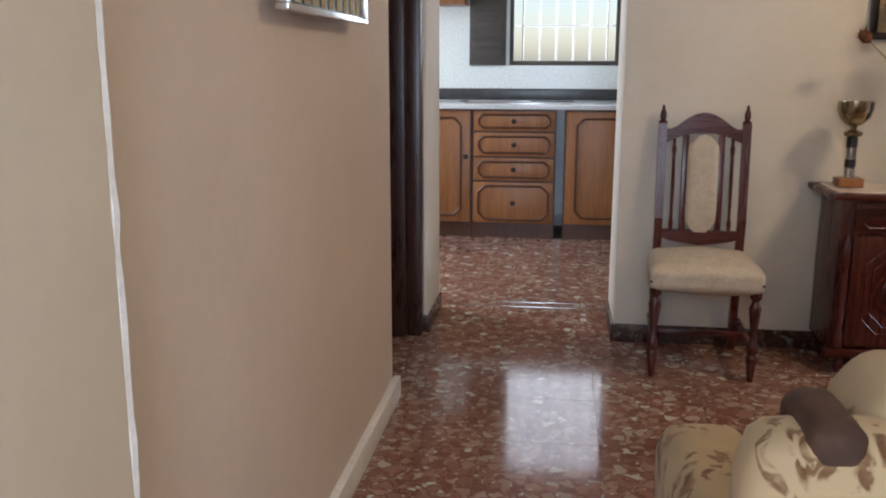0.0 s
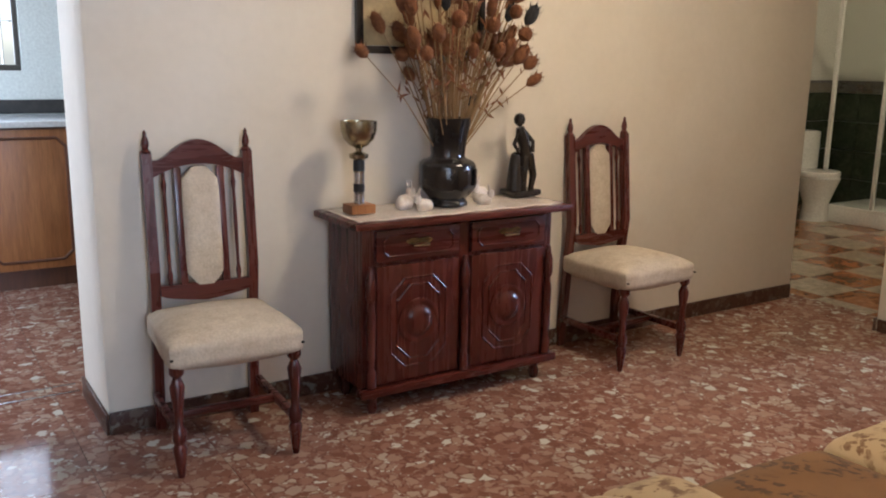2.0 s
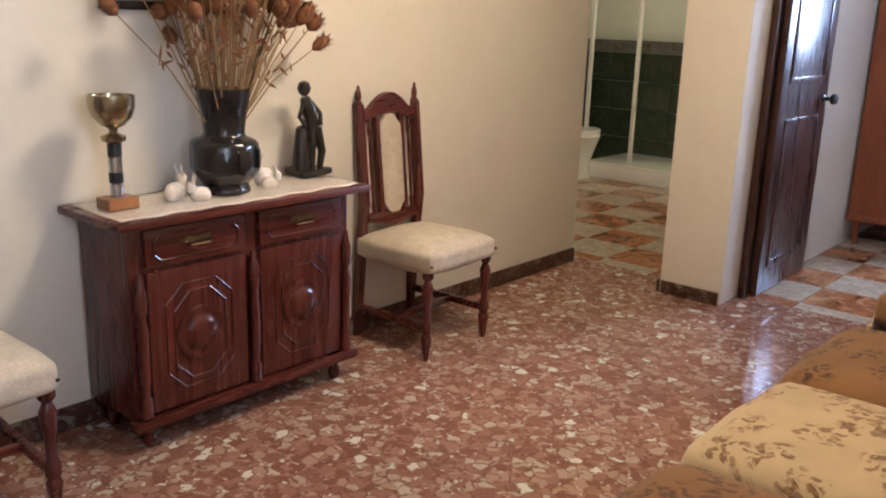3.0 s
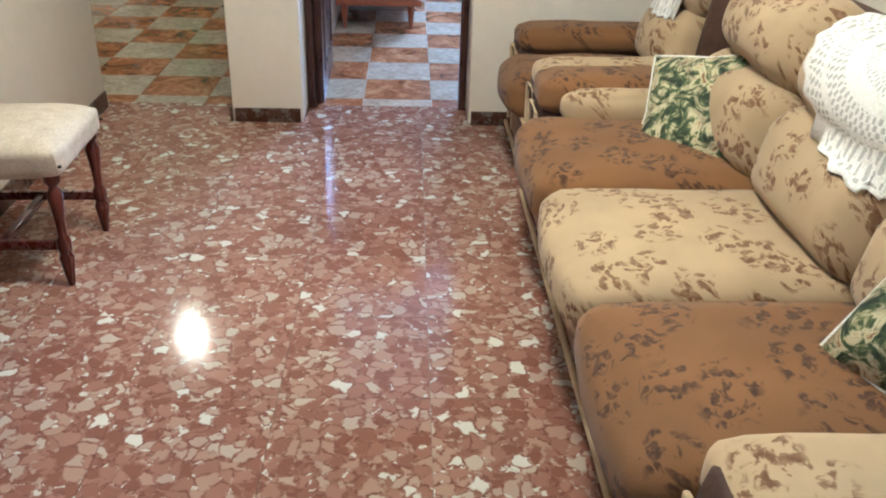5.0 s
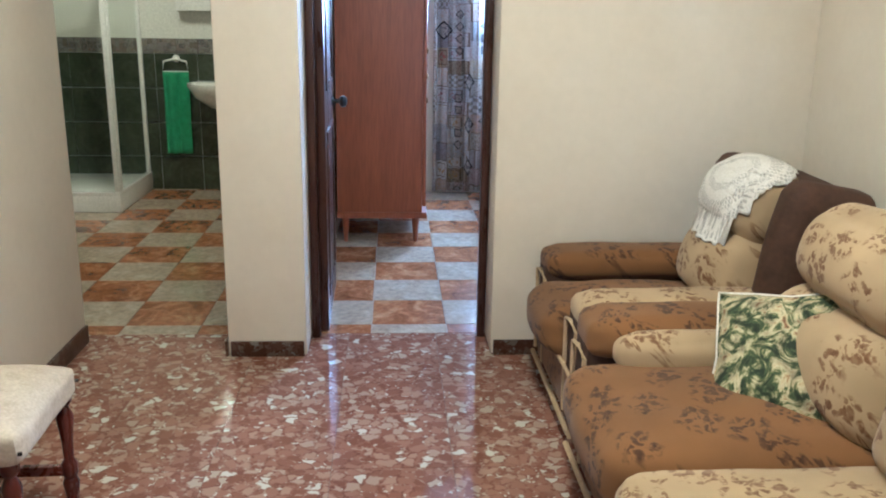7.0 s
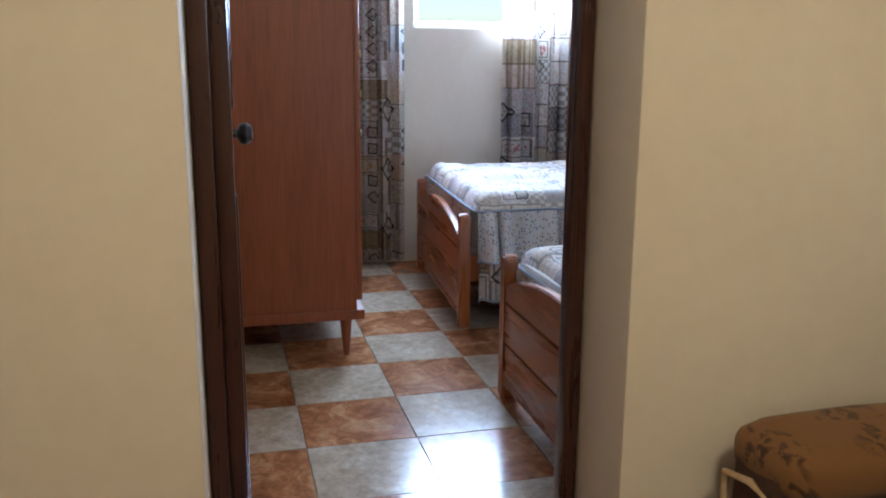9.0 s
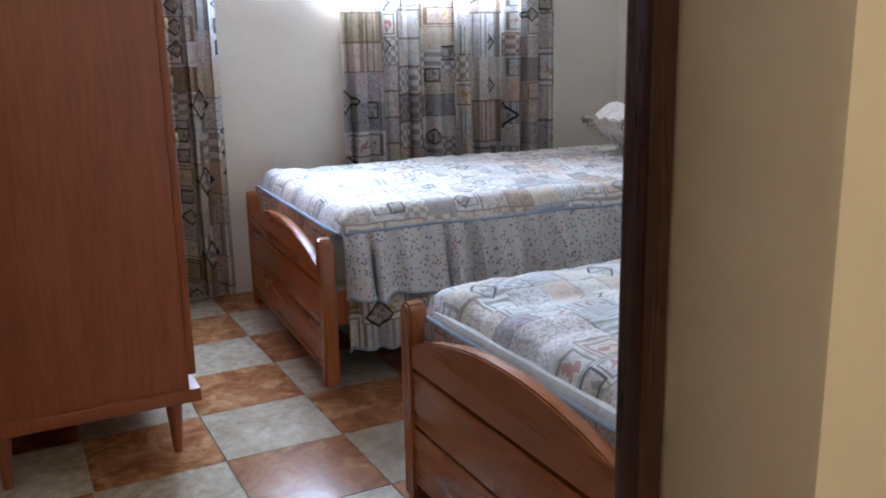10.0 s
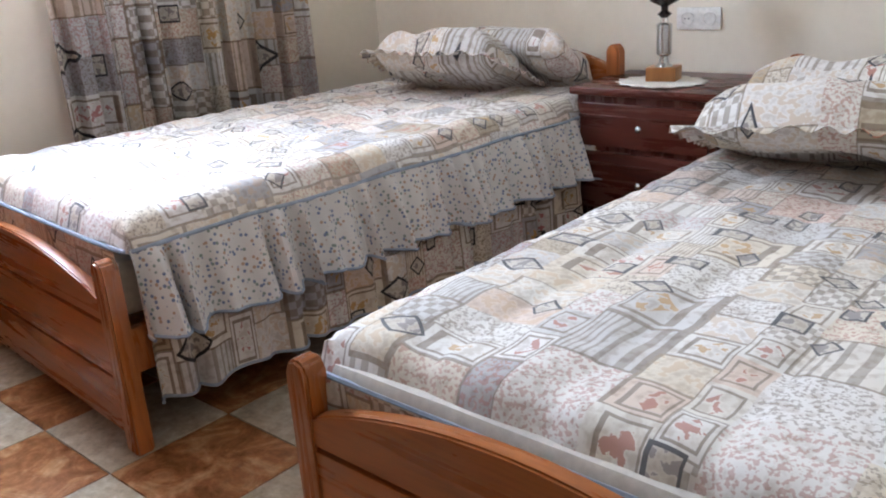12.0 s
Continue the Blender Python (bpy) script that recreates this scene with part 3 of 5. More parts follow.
structure("wall_bedroom", [((7.85, -0.45, 0), (8.0, 3.2, 1.37)), ((7.85, -0.45, 2.25), (8.0, 3.2, CEIL)), ((7.85, 1.96, 1.37), (8.0, 3.2, 2.25)), ((7.85, -0.45, 1.37), (8.0, 0.45, 2.25)),
                           ((EX + 0.1, -0.45, 0), (7.85, -0.28, CEIL)), ((ET + 0.004, 3.12, 0), (7.85, 3.2, CEIL)), ((EX + 0.1, -0.28, 0), (ET + 0.004, 0.9, CEIL))], wall_white, "white plastered bedroom wall with a high window")
structure("ceiling", [((-2.3, -1.82, CEIL), (8.1, 7.2, CEIL + 0.1))], ceiling_paint, "plain white plaster ceiling", 0, "ceiling")
floor_living = structure("floor_living", [((-2.3, -1.82, -0.1), (ET, 7.0, -0.006))], grout, "polished red terrazzo tile floor", 0, "floor")
floor_bedroom = structure("floor_bedroom", [((ET, -0.45, -0.1), (7.95, 3.2, -0.006))], grout_pale, "rust and beige chequered tile floor", 0, "floor")
floor_bathroom = structure("floor_bathroom", [((ET, 3.2, -0.1), (8.0, 6.4, -0.006))], grout_pale, "rust and beige chequered bathroom floor", 0, "floor")
structure("ground", [((-60, -60, -0.3), (60, 60, -0.11))], grout, "bare ground outside", 0, "ground")
structure("skirting_north", [((0.642, NY - 0.012, 0), (EX + 0.18, NY, 0.082)), ((0.628, NY - 0.01, 0), (0.64, KT, 0.08)), ((-0.235, NY - 0.01, 0), (-0.223, KT, 0.08)), ((-0.3, NY + 0.008, 0), (-0.236, NY + 0.02, 0.08))],
          skirting_stone, "dark red terrazzo skirting along the wall", 0.003, "skirting")
structure("skirting_east", [((EX - 0.012, 3.13, 0), (EX, 3.443, 0.068)), ((EX - 0.012, 1.02, 0), (EX, 2.31, 0.068)), ((EX - 0.01, 3.455, 0), (EX + 0.25, 3.467, 0.068))],
          skirting_stone, "dark red terrazzo skirting under the doorways", 0.003, "skirting")
structure("skirting_west", [((-0.24, 1.32, 0), (-0.213, 3.3, 0.085))], skirting_white, "white painted skirting board", 0.004, "skirting")


# Light glinting off tile edges here is modelled as two added steel strips.
bm = bmesh.new()
for y in (4.61, 4.7):
    box(bm, (-0.22, y, -0.001), (0.625, y + 0.012, 0.003), 0.001)
tagged(part("threshold", bm, steel), "two thin bright strips standing in for floor glints at the kitchen opening", "threshold", "", "structure")

# ---- doors and windows ----
def door_frame(name, wall_x, y0, y1, depth, label):
    f = thing(name, pose(wall_x, 0, 0), label, "door frame", "", "structure")
    bm = bmesh.new()
    w = 0.036
    box(bm, (-depth / 2, y0, 0), (depth / 2, y0 + w, 2.1), 0.006)
    part("jamb", bm, dark_door, f)
    bm = bmesh.new()
    box(bm, (-depth / 2, y1 - w, 0), (depth / 2, y1, 2.1), 0.006)
    part("jamb", bm, dark_door, f)
    bm = bmesh.new()
    box(bm, (-depth / 2, y0 + w, 2.045), (depth / 2, y1 - w, 2.1), 0.006)
    part("lintel", bm, dark_door, f)
    return f


def door_leaf(name, m, width, label):
    """A panelled leaf along +x from its hinge, faces to +y and -y."""
    d = thing(name, m, label, "door", "", "structure")
    bm = bmesh.new()
    box(bm, (0, -0.018, 0.01), (width, 0.018, 2.03), 0.004)
    for s in (-1, 1):
        for z0, z1 in ((0.15, 0.92), (1.1, 1.9)):
            for a, b, c, e in ((0.1, width - 0.1, z0, z0 + 0.03), (0.1, width - 0.1, z1 - 0.03, z1), (0.1, 0.13, z0, z1), (width - 0.13, width - 0.1, z0, z1)):
                box(bm, (a, min(s * 0.016, s * 0.026), c), (b, max(s * 0.016, s * 0.026), e), 0.004)
    part("panel", bm, dark_door, d)
    bm = bmesh.new()
    for s in (-1,):
        lathe(bm, [(0.024, 0), (0.024, 0.006), (0.012, 0.01), (0.011, 0.035), (0.027, 0.043), (0.031, 0.058), (0.022, 0.073), (0.004, 0.077)], m=Matrix.Translation((width - 0.06, s * 0.018, 1.0)) @ pose(0, 0, 0, -90 * s))
    part("knob", bm, black_plastic, d, label="black round door knob")
    bm = bmesh.new()
    box(bm, (width - 0.001, -0.011, 0.93), (width + 0.002, 0.011, 1.07))
    part("latch_plate", bm, steel, d)
    return d


door_frame("door_1", 4.535, 2.325, 3.115, 0.045, "dark brown wooden bedroom door frame")
door_leaf("bedroom_door", pose(4.575, 3.06, 0, 0, 0, 1.2), 0.74, "dark stained panelled wooden door standing open")
door_leaf("bathroom_door", pose(4.66, 3.5, 0, 0, 0, 6), 0.68, "dark stained wooden bathroom door standing open")
f = thing("door_2", pose(0, 0, 0), "dark brown wooden side door frame", "door frame", "", "structure")
bm = bmesh.new()
box(bm, (-0.45, 4.02, 0), (-0.32, 4.132, 2.12), 0.006)
box(bm, (-0.325, 4.045, 0), (-0.25, 4.132, 2.12), 0.012)
part("jamb", bm, dark_door, f)
bm = bmesh.new()
box(bm, (-0.45, 3.335, 0), (-0.32, 3.4, 2.12), 0.006)
part("jamb", bm, dark_door, f)
bm = bmesh.new()
box(bm, (-0.445, 3.4, 2.05), (-0.32, 4.02, 2.115), 0.006)
part("lintel", bm, dark_door, f)

w = thing("window_1", pose(0.385, 7.05, 1.24), "kitchen window with dark frame, open shutter and bars", "window", "", "structure")
bm = bmesh.new()
for lo, hi in (((-0.415, 0, 0), (0.415, 0.05, 0.035)), ((-0.415, 0, 0.975), (0.415, 0.05, 1.01)), ((-0.415, 0, 0.035), (-0.385, 0.05, 0.975)), ((0.385, 0, 0.035), (0.415, 0.05, 0.975))):
    box(bm, lo, hi, 0.004)
part("frame", bm, shutter_paint, w)
bm = bmesh.new()
box(bm, (-0.72, -0.075, 0.0), (-0.44, -0.052, 1.0), 0.005)
for k in range(12):
    box(bm, (-0.69, -0.084, 0.06 + k * 0.075), (-0.47, -0.07, 0.11 + k * 0.075), 0.003)
part("shutter", bm, shutter_paint, w)
bm = bmesh.new()
for k in range(6):
    tube(bm, [(-0.32 + k * 0.13, 0.12, 0), (-0.32 + k * 0.13, 0.12, 1.0)], 0.006)
for z in (0.3, 0.62):
    tube(bm, [(-0.41, 0.12, z), (0.41, 0.12, z)], 0.005)
part("grille", bm, steel, w)

w = thing("window_2", pose(7.9, 1.2, 1.37), "high white framed bedroom window", "window", "", "structure")
bm = bmesh.new()
for lo, hi in (((0, -0.75, 0), (0.05, 0.76, 0.04)), ((0, -0.75, 0.84), (0.05, 0.76, 0.88)), ((0, -0.75, 0.04), (0.05, -0.71, 0.84)), ((0, 0.72, 0.04), (0.05, 0.76, 0.84)), ((0, -0.02, 0.04), (0.05, 0.02, 0.84))):
    box(bm, lo, hi, 0.004)
part("frame", bm, socket_plastic, w)


# ---- kitchen ----
def moulding(bm, x0, x1, z0, z1, y, cut=0.05, r=0.008):
    """A raised bead with notched corners on a front that faces -y."""
    c = min(cut, (z1 - z0) * 0.3, (x1 - x0) * 0.3)
    o = [(x0 + c, z0), (x1 - c, z0), (x1, z0 + c), (x1, z1 - c), (x1 - c, z1), (x0 + c, z1), (x0, z1 - c), (x0, z0 + c), (x0 + c, z0)]
    for (a, b), (p, q) in zip(o, o[1:]):
        tube(bm, [(a, y, b), (p, y, q)], r, 6)


def kitchen_front(name, x0, x1, z0, z1, parent, dark=False):
    bm = bmesh.new()
    box(bm, (x0, 6.4, z0), (x1, 6.42, z1), 0.004)
    fr = part(name, bm, kitchen_wood, parent)
    bm = bmesh.new()
    ins = 0.035 if z1 - z0 < 0.3 else 0.07
    moulding(bm, x0 + ins, x1 - ins, z0 + ins * 0.7, z1 - ins * 0.7, 6.398, 0.05, 0.009)
    part("moulding", bm, kitchen_dark, fr)
    bm = bmesh.new()
    c = ((x0 + x1) / 2, 6.4, (z0 + z1) / 2) if z1 - z0 < 0.4 else (x1 - 0.03, 6.4, 0.6)
    lathe(bm, [(0.008, 0), (0.008, 0.012), (0.018, 0.02), (0.018, 0.028), (0.005, 0.033)], n=10, m=Matrix.Translation(c) @ pose(0, 0, 0, 90))
    part("knob", bm, dark_bronze, fr)


def kitchen_unit(x0, x1, kind, label):
    u = thing("kitchen_cabinet", I4, label, "cabinet", "kitchen base cabinets")
    bm = bmesh.new()
    box(bm, (x0, 6.42, 0.1), (x1, 6.99, 0.935))
    box(bm, (x0, 6.45, 0), (x1, 6.99, 0.1))
    part("body", bm, kitchen_dark, u, False)
    if kind == "drawers":
        for z0, z1 in ((0.785, 0.925), (0.605, 0.77), (0.43, 0.59), (0.12, 0.415)):
            kitchen_front("drawer", x0 + 0.01, x1 - 0.01, z0, z1, u)
    else:
        kitchen_front("door", x0 + 0.01, x1 - 0.01, 0.12, 0.925, u)


kitchen_unit(-0.25, 0.345, "drawers", "brown wooden kitchen unit with four drawers")
kitchen_unit(-0.85, -0.255, "door", "brown wooden kitchen unit with one door")
kitchen_unit(0.41, 1.0, "door", "brown wooden kitchen unit with arched door panel")
kitchen_unit(1.005, 1.6, "door", "brown wooden kitchen unit with arched door panel")
kitchen_unit(-1.45, -0.855, "door", "brown wooden kitchen unit with one door")
bm = bmesh.new()
box(bm, (-1.5, 6.37, 0.938), (1.65, 6.985, 0.972), 0.006)
tagged(part("worktop", bm, counter_stone), "pale stone kitchen worktop on brown units", "worktop")
bm = bmesh.new()
box(bm, (-1.5, 6.985, 0.98), (1.65, 6.997, 1.065), 0.003)
tagged(part("splash_strip", bm, splash_dark), "dark tile strip behind the worktop", "backsplash", "", "structure")
s = thing("kitchen_sink", pose(0.05, 6.66, 0.972), "steel inset sink on the worktop", "sink")
bm = bmesh.new()
for lo, hi in (((-0.42, -0.2, 0), (0.42, -0.17, 0.008)), ((-0.42, 0.17, 0), (0.42, 0.2, 0.008)), ((-0.42, -0.17, 0), (-0.38, 0.17, 0.008)), ((0.1, -0.17, 0), (0.42, 0.17, 0.008)), ((-0.38, -0.17, 0.0005), (0.1, 0.17, 0.002))):
    box(bm, lo, hi, 0.001)
part("basin", bm, steel, s)
u = thing("wall_cupboard", I4, "brown wooden kitchen wall cupboard", "cabinet")
bm = bmesh.new()
box(bm, (-1.4, 6.7, 1.68), (-0.345, 6.995, 2.35), 0.004)
part("body", bm, kitchen_wood, u)
for x0, x1 in ((-1.38, -0.88), (-0.87, -0.36)):
    bm = bmesh.new()
    box(bm, (x0, 6.682, 1.7), (x1, 6.699, 2.33), 0.004)
    moulding(bm, x0 + 0.06, x1 - 0.06, 1.75, 2.28, 6.68)
    part("door", bm, kitchen_wood, u)


# ---- dining chairs ----
def dining_chair(m, label):
    """High-backed chair; front towards -y, origin on the floor under the seat's middle."""
    c = thing("dining_chair", m, label, "chair", "high-backed dining chairs")
    W, D = 0.44, 0.43
    lean = lambda z: 0.19 + max(0, z - 0.45) * 0.1 - (0.03 if z > 0.45 else 0) + max(0, 0.42 - z) * 0.08
    for s in (-1, 1):
        bm = bmesh.new()
        x = s * 0.175
        pts = [(x, lean(z), z) for z in (0, 0.15, 0.3, 0.45, 0.6, 0.8, 1.01)]
        for a, b in zip(pts, pts[1:]):
            t = bmesh.new()
            q = [(-0.017, -0.017), (0.017, -0.017), (0.017, 0.017), (-0.017, 0.017)]
            lo_ = [t.verts.new((a[0] + i, a[1] + j, a[2])) for i, j in q]
            hi_ = [t.verts.new((b[0] + i, b[1] + j, b[2])) for i, j in q]
            for k in range(4):
                t.faces.new((lo_[k], lo_[(k + 1) % 4], hi_[(k + 1) % 4], hi_[k]))
            t.faces.new(lo_[::-1]), t.faces.new(hi_)
            merge(bm, t)
        lathe(bm, [(0.017, 0), (0.02, 0.01), (0.01, 0.02), (0.014, 0.035), (0.011, 0.055), (0.006, 0.065), (0.007, 0.075), (0.001, 0.085)], (x, lean(1.01), 1.005), 10)
        part("leg", bm, mahogany, c, label="rear leg running up into the back post")
        bm = bmesh.new()
        lathe(bm, [(0.011, 0), (0.015, 0.03), (0.024, 0.1), (0.017, 0.115), (0.023, 0.13), (0.023, 0.16), (0.014, 0.175), (0.016, 0.23), (0.025, 0.31), (0.013, 0.34), (0.024, 0.355), (0.024, 0.39)], (s * 0.195, -0.2, 0), 12)
        part("leg", bm, mahogany, c)
    bm, low = bmesh.new(), bmesh.new()
    n = 14
    top = lambda u: 0.985 + 0.07 * max(0, math.cos(u * math.pi / 2 * 1.25)) if abs(u) < 0.8 else 0.985
    for i in range(n):
        u0, u1 = -1 + 2 * i / n, -1 + 2 * (i + 1) / n
        prism(bm, [(u0 * 0.16, 0.925 + 0.045 * (1 - u0 * u0)), (u1 * 0.16, 0.925 + 0.045 * (1 - u1 * u1)), (u1 * 0.16, top(u1)), (u0 * 0.16, top(u0))], lean(0.97) - 0.013, lean(0.97) + 0.013)
        prism(low, [(u0 * 0.16, 0.515 - 0.03 * (1 - abs(u0)) ** 0.6), (u1 * 0.16, 0.515 - 0.03 * (1 - abs(u1)) ** 0.6), (u1 * 0.16, 0.55), (u0 * 0.16, 0.55)], lean(0.53) - 0.012, lean(0.53) + 0.012)
    part("top_rail", bm, mahogany_x, c)
    part("lower_rail", low, mahogany_x, c)
    tilt = Matrix.Translation((0, lean(0.75), 0.75)) @ pose(0, 0, 0, -5.7)
    bm = bmesh.new()
    for s in (-1, 1):
        box(bm, (s * 0.075 - 0.013, -0.012, -0.21), (s * 0.075 + 0.013, 0.012, 0.21), 0.003, tilt)
    bm.verts.index_update(), pieces("splat", bm, mahogany, c)
    bm = bmesh.new()
    for s in (-1, 1):
        lathe(bm, [(0.006, -0.21), (0.01, -0.17), (0.006, -0.15), (0.0075, 0), (0.006, 0.12), (0.01, 0.15), (0.006, 0.17), (0.007, 0.21)], (s * 0.122, 0, 0), 8, tilt)
    bm.verts.index_update(), pieces("spindle", bm, mahogany, c)
    bm = bmesh.new()
    soft(bm, (-0.068, -0.018, -0.213), (0.068, 0.012, 0.213), 0.014, (0, 0.006, 0), 8, 0.001, tilt)
    for v in bm.verts:
        z = (v.co.z - 0.75) / 0.21
        if abs(z) > 0.7:
            v.co.x *= math.sqrt(max(0.12, 1 - ((abs(z) - 0.7) / 0.32) ** 2))
    part("back_pad", bm, seat_cloth, c, label="cream upholstered oval back pad")
    bm = bmesh.new()
    soft(bm, (-0.228, -0.238, 0.368), (0.228, 0.2, 0.462), 0.03, (0, 0, 0.04), 11, 0.004)
    for v in bm.verts:
        if v.co.y > -0.1:
            v.co.x *= 1 - 0.28 * (v.co.y + 0.1)
    part("seat", bm, seat_cloth, c, label="cream upholstered seat")
    bm = bmesh.new()
    box(bm, (-0.2, -0.2, 0.372), (0.2, 0.19, 0.4), 0.005)
    for s in (-1, 1):
        box(bm, (s * 0.19 - 0.011, -0.2, 0.125), (s * 0.19 + 0.011, 0.2, 0.155), 0.004)
    box(bm, (-0.19, -0.02, 0.125), (0.19, 0.004, 0.15), 0.004)
    bm.verts.index_update(), pieces("stretcher", bm, mahogany_x, c)
    bm = bmesh.new()
    for x, y in ((-0.215, -0.225), (0.215, -0.225), (-0.215, -0.15), (0.215, -0.15)):
        lathe(bm, [(0.006, -0.003), (0.006, 0.003)], (x, y - 0.012, 0.41), 8)
    bm.verts.index_update(), pieces("stud", bm, dark_bronze, c)
    return c


ch = dining_chair(pose(0.975, 3.85, 0, 0, 0, -3), "dark mahogany dining chair with cream upholstered seat")
copy_thing(ch, pose(2.905, 3.885, 0, 0, 0, 2))

# ---- sideboard and the things on it ----
sb = thing("sideboard", I4, "dark mahogany sideboard with two carved doors and drawers", "sideboard")
X0, X1, Y0, Y1 = 1.50, 2.39, 3.78, 4.09
bm = bmesh.new()
box(bm, (X0, Y0 + 0.02, 0.1), (X1, Y1, 0.735), 0.004)
part("body", bm, mahogany, sb)
bm = bmesh.new()
box(bm, (X0 - 0.06, Y0 - 0.05, 0.735), (X1 + 0.06, Y1 + 0.012, 0.763), 0.011)
part("top", bm, mahogany_x, sb)
bm = bmesh.new()
box(bm, (X0 - 0.025, Y0 - 0.02, 0.08), (X1 + 0.025, Y0 + 0.03, 0.115), 0.009)
part("plinth", bm, mahogany_x, sb)
XM = (X0 + X1) / 2
for k in range(2):
    a, b = (X0 + 0.05, XM - 0.03) if k == 0 else (XM + 0.03, X1 - 0.05)
    bm = bmesh.new()
    box(bm, (a, Y0, 0.6), (b, Y0 + 0.02, 0.72), 0.005)
    moulding(bm, a + 0.03, b - 0.03, 0.62, 0.70, Y0, 0.02, 0.004)
    dr = part("drawer", bm, mahogany_x, sb)
    bm = bmesh.new()
    c = (a + b) / 2
    tube(bm, [(c - 0.035, Y0, 0.665), (c - 0.035, Y0 - 0.018, 0.655), (c + 0.035, Y0 - 0.018, 0.655), (c + 0.035, Y0, 0.665)], 0.004, 6)
    prism(bm, [(c - 0.06, 0.672), (c - 0.04, 0.658), (c, 0.664), (c + 0.04, 0.658), (c + 0.06, 0.672), (c + 0.035, 0.684), (c, 0.679), (c - 0.035, 0.684)], Y0 - 0.004, Y0)
    part("handle", bm, brass, dr, label="brass drop handle")
    bm = bmesh.new()
    box(bm, (a, Y0, 0.125), (b, Y0 + 0.02, 0.585), 0.005)
    for w_ in (0.0, 0.028):
        moulding(bm, a + 0.06 + w_, b - 0.06 - w_, 0.18 + w_, 0.53 - w_, Y0, 0.06, 0.004)
    lathe(bm, [(0.092, -0.004), (0.09, 0.005), (0.08, 0.008), (0.07, 0.004), (0.06, 0.004), (0.05, 0.012), (0.035, 0.017), (0.018, 0.019), (0.004, 0.02)], n=24, m=Matrix.Translation((c, Y0, 0.355)) @ pose(0, 0, 0, 90))
    part("door", bm, mahogany, sb)
bm = bmesh.new()
for x in (X0 + 0.025, XM, X1 - 0.025):
    lathe(bm, [(0.02, 0.12), (0.02, 0.18), (0.013, 0.195), (0.017, 0.24), (0.019, 0.4), (0.013, 0.45), (0.02, 0.47), (0.02, 0.53), (0.012, 0.56), (0.008, 0.59)], (x, Y0, 0), 10)
bm.verts.index_update(), pieces("column", bm, mahogany, sb)
for x in (X0 + 0.05, X1 - 0.05):
    for y in (Y0 + 0.04, Y1 - 0.04):
        bm = bmesh.new()
        lathe(bm, [(0.016, 0), (0.024, 0.025), (0.017, 0.05), (0.028, 0.07), (0.03, 0.1)], (x, y, 0), 10)
        part("foot", bm, mahogany, sb)
bm = bmesh.new()


def runner(u, v):
    x, y = X0 - 0.03 + u * (X1 - X0 + 0.06), Y0 - 0.02 + v * (Y1 - Y0)
    return (x, y + 0.008 * math.sin(u * 40) * (1 - v), 0.7655 + 0.0015 * noise.noise(Vector((x * 9, y * 9, 0))))


sheet(bm, runner, 60, 12)
tagged(part("table_runner", bm, marble_top, None, True, 0.002), "pale cloth runner covering the sideboard top", "cloth")
Z = 0.7685


def trophy(m, label, category, bowl):
    t = thing("trophy_cup", m, label, category)
    bm = bmesh.new()
    box(bm, (-0.05, -0.04, 0), (0.05, 0.04, 0.035), 0.003)
    part("base", bm, kitchen_wood, t, label="reddish wooden block base")
    bm = bmesh.new()
    lathe(bm, [(0.02, 0.035), (0.02, 0.075), (0.018, 0.077), (0.02, 0.115), (0.02, 0.155)], (0, 0, 0), 16)
    part("stem", bm, steel, t)
    bm = bmesh.new()
    lathe(bm, [(0.0215, 0.08), (0.0215, 0.112)], (0, 0, 0), 16)
    lathe(bm, [(0.0215, 0.16), (0.0215, 0.2)], (0, 0, 0), 16)
    bm.verts.index_update(), pieces("band", bm, black_plastic, t)
    bm = bmesh.new()
    lathe(bm, [(0.02, 0.155), (0.02, 0.2), (0.035, 0.208), (0.037, 0.222), (0.012, 0.232), (0.014, 0.245), (0.035, 0.255), (0.058, 0.28), (0.068, 0.31), (0.069, 0.345), (0.065, 0.345), (0.062, 0.31), (0.05, 0.28), (0.02, 0.265)], (0, 0, 0), 24)
    part("cup", bm, bowl, t)
    return t


trophy(pose(1.552, 3.925, Z), "brass trophy cup on a wooden block", "trophy", brass)

va = thing("vase", pose(1.95, 3.93, Z), "black glazed vase standing on the sideboard", "vase")
bm = bmesh.new()
lathe(bm, [(0.085, 0), (0.085, 0.018), (0.076, 0.026), (0.09, 0.042), (0.114, 0.07), (0.118, 0.085), (0.117, 0.165), (0.106, 0.18), (0.076, 0.19), (0.07, 0.2), (0.077, 0.26), (0.09, 0.32), (0.094, 0.35), (0.085, 0.35), (0.07, 0.28), (0.06, 0.2)], (0, 0, 0), 8)
bmesh.ops.bevel(bm, geom=[e for e in bm.edges], offset=0.004, segments=1, affect="EDGES")
part("body", bm, black_glaze, va)
bm = bmesh.new()
for a in (202, 247, 292):
    c, s_ = math.cos(radians(a + 22.5)), math.sin(radians(a + 22.5))
    box(bm, (-0.022, -0.003, 0.085), (0.022, 0.0, 0.15), 0.001, Matrix.Translation((c * 0.1145, s_ * 0.1145, 0)) @ pose(0, 0, 0, 0, 0, a + 22.5 + 90))
bm.verts.index_update(), pieces("ornament", bm, dark_bronze, va)

bq = thing("dried_thistles", pose(1.95, 3.93, Z + 0.3), "bunch of dried brown thistle heads in the vase", "dried flowers")
rng = random.Random(4)
stems, heads, darks, leaves = bmesh.new(), bmesh.new(), bmesh.new(), bmesh.new()


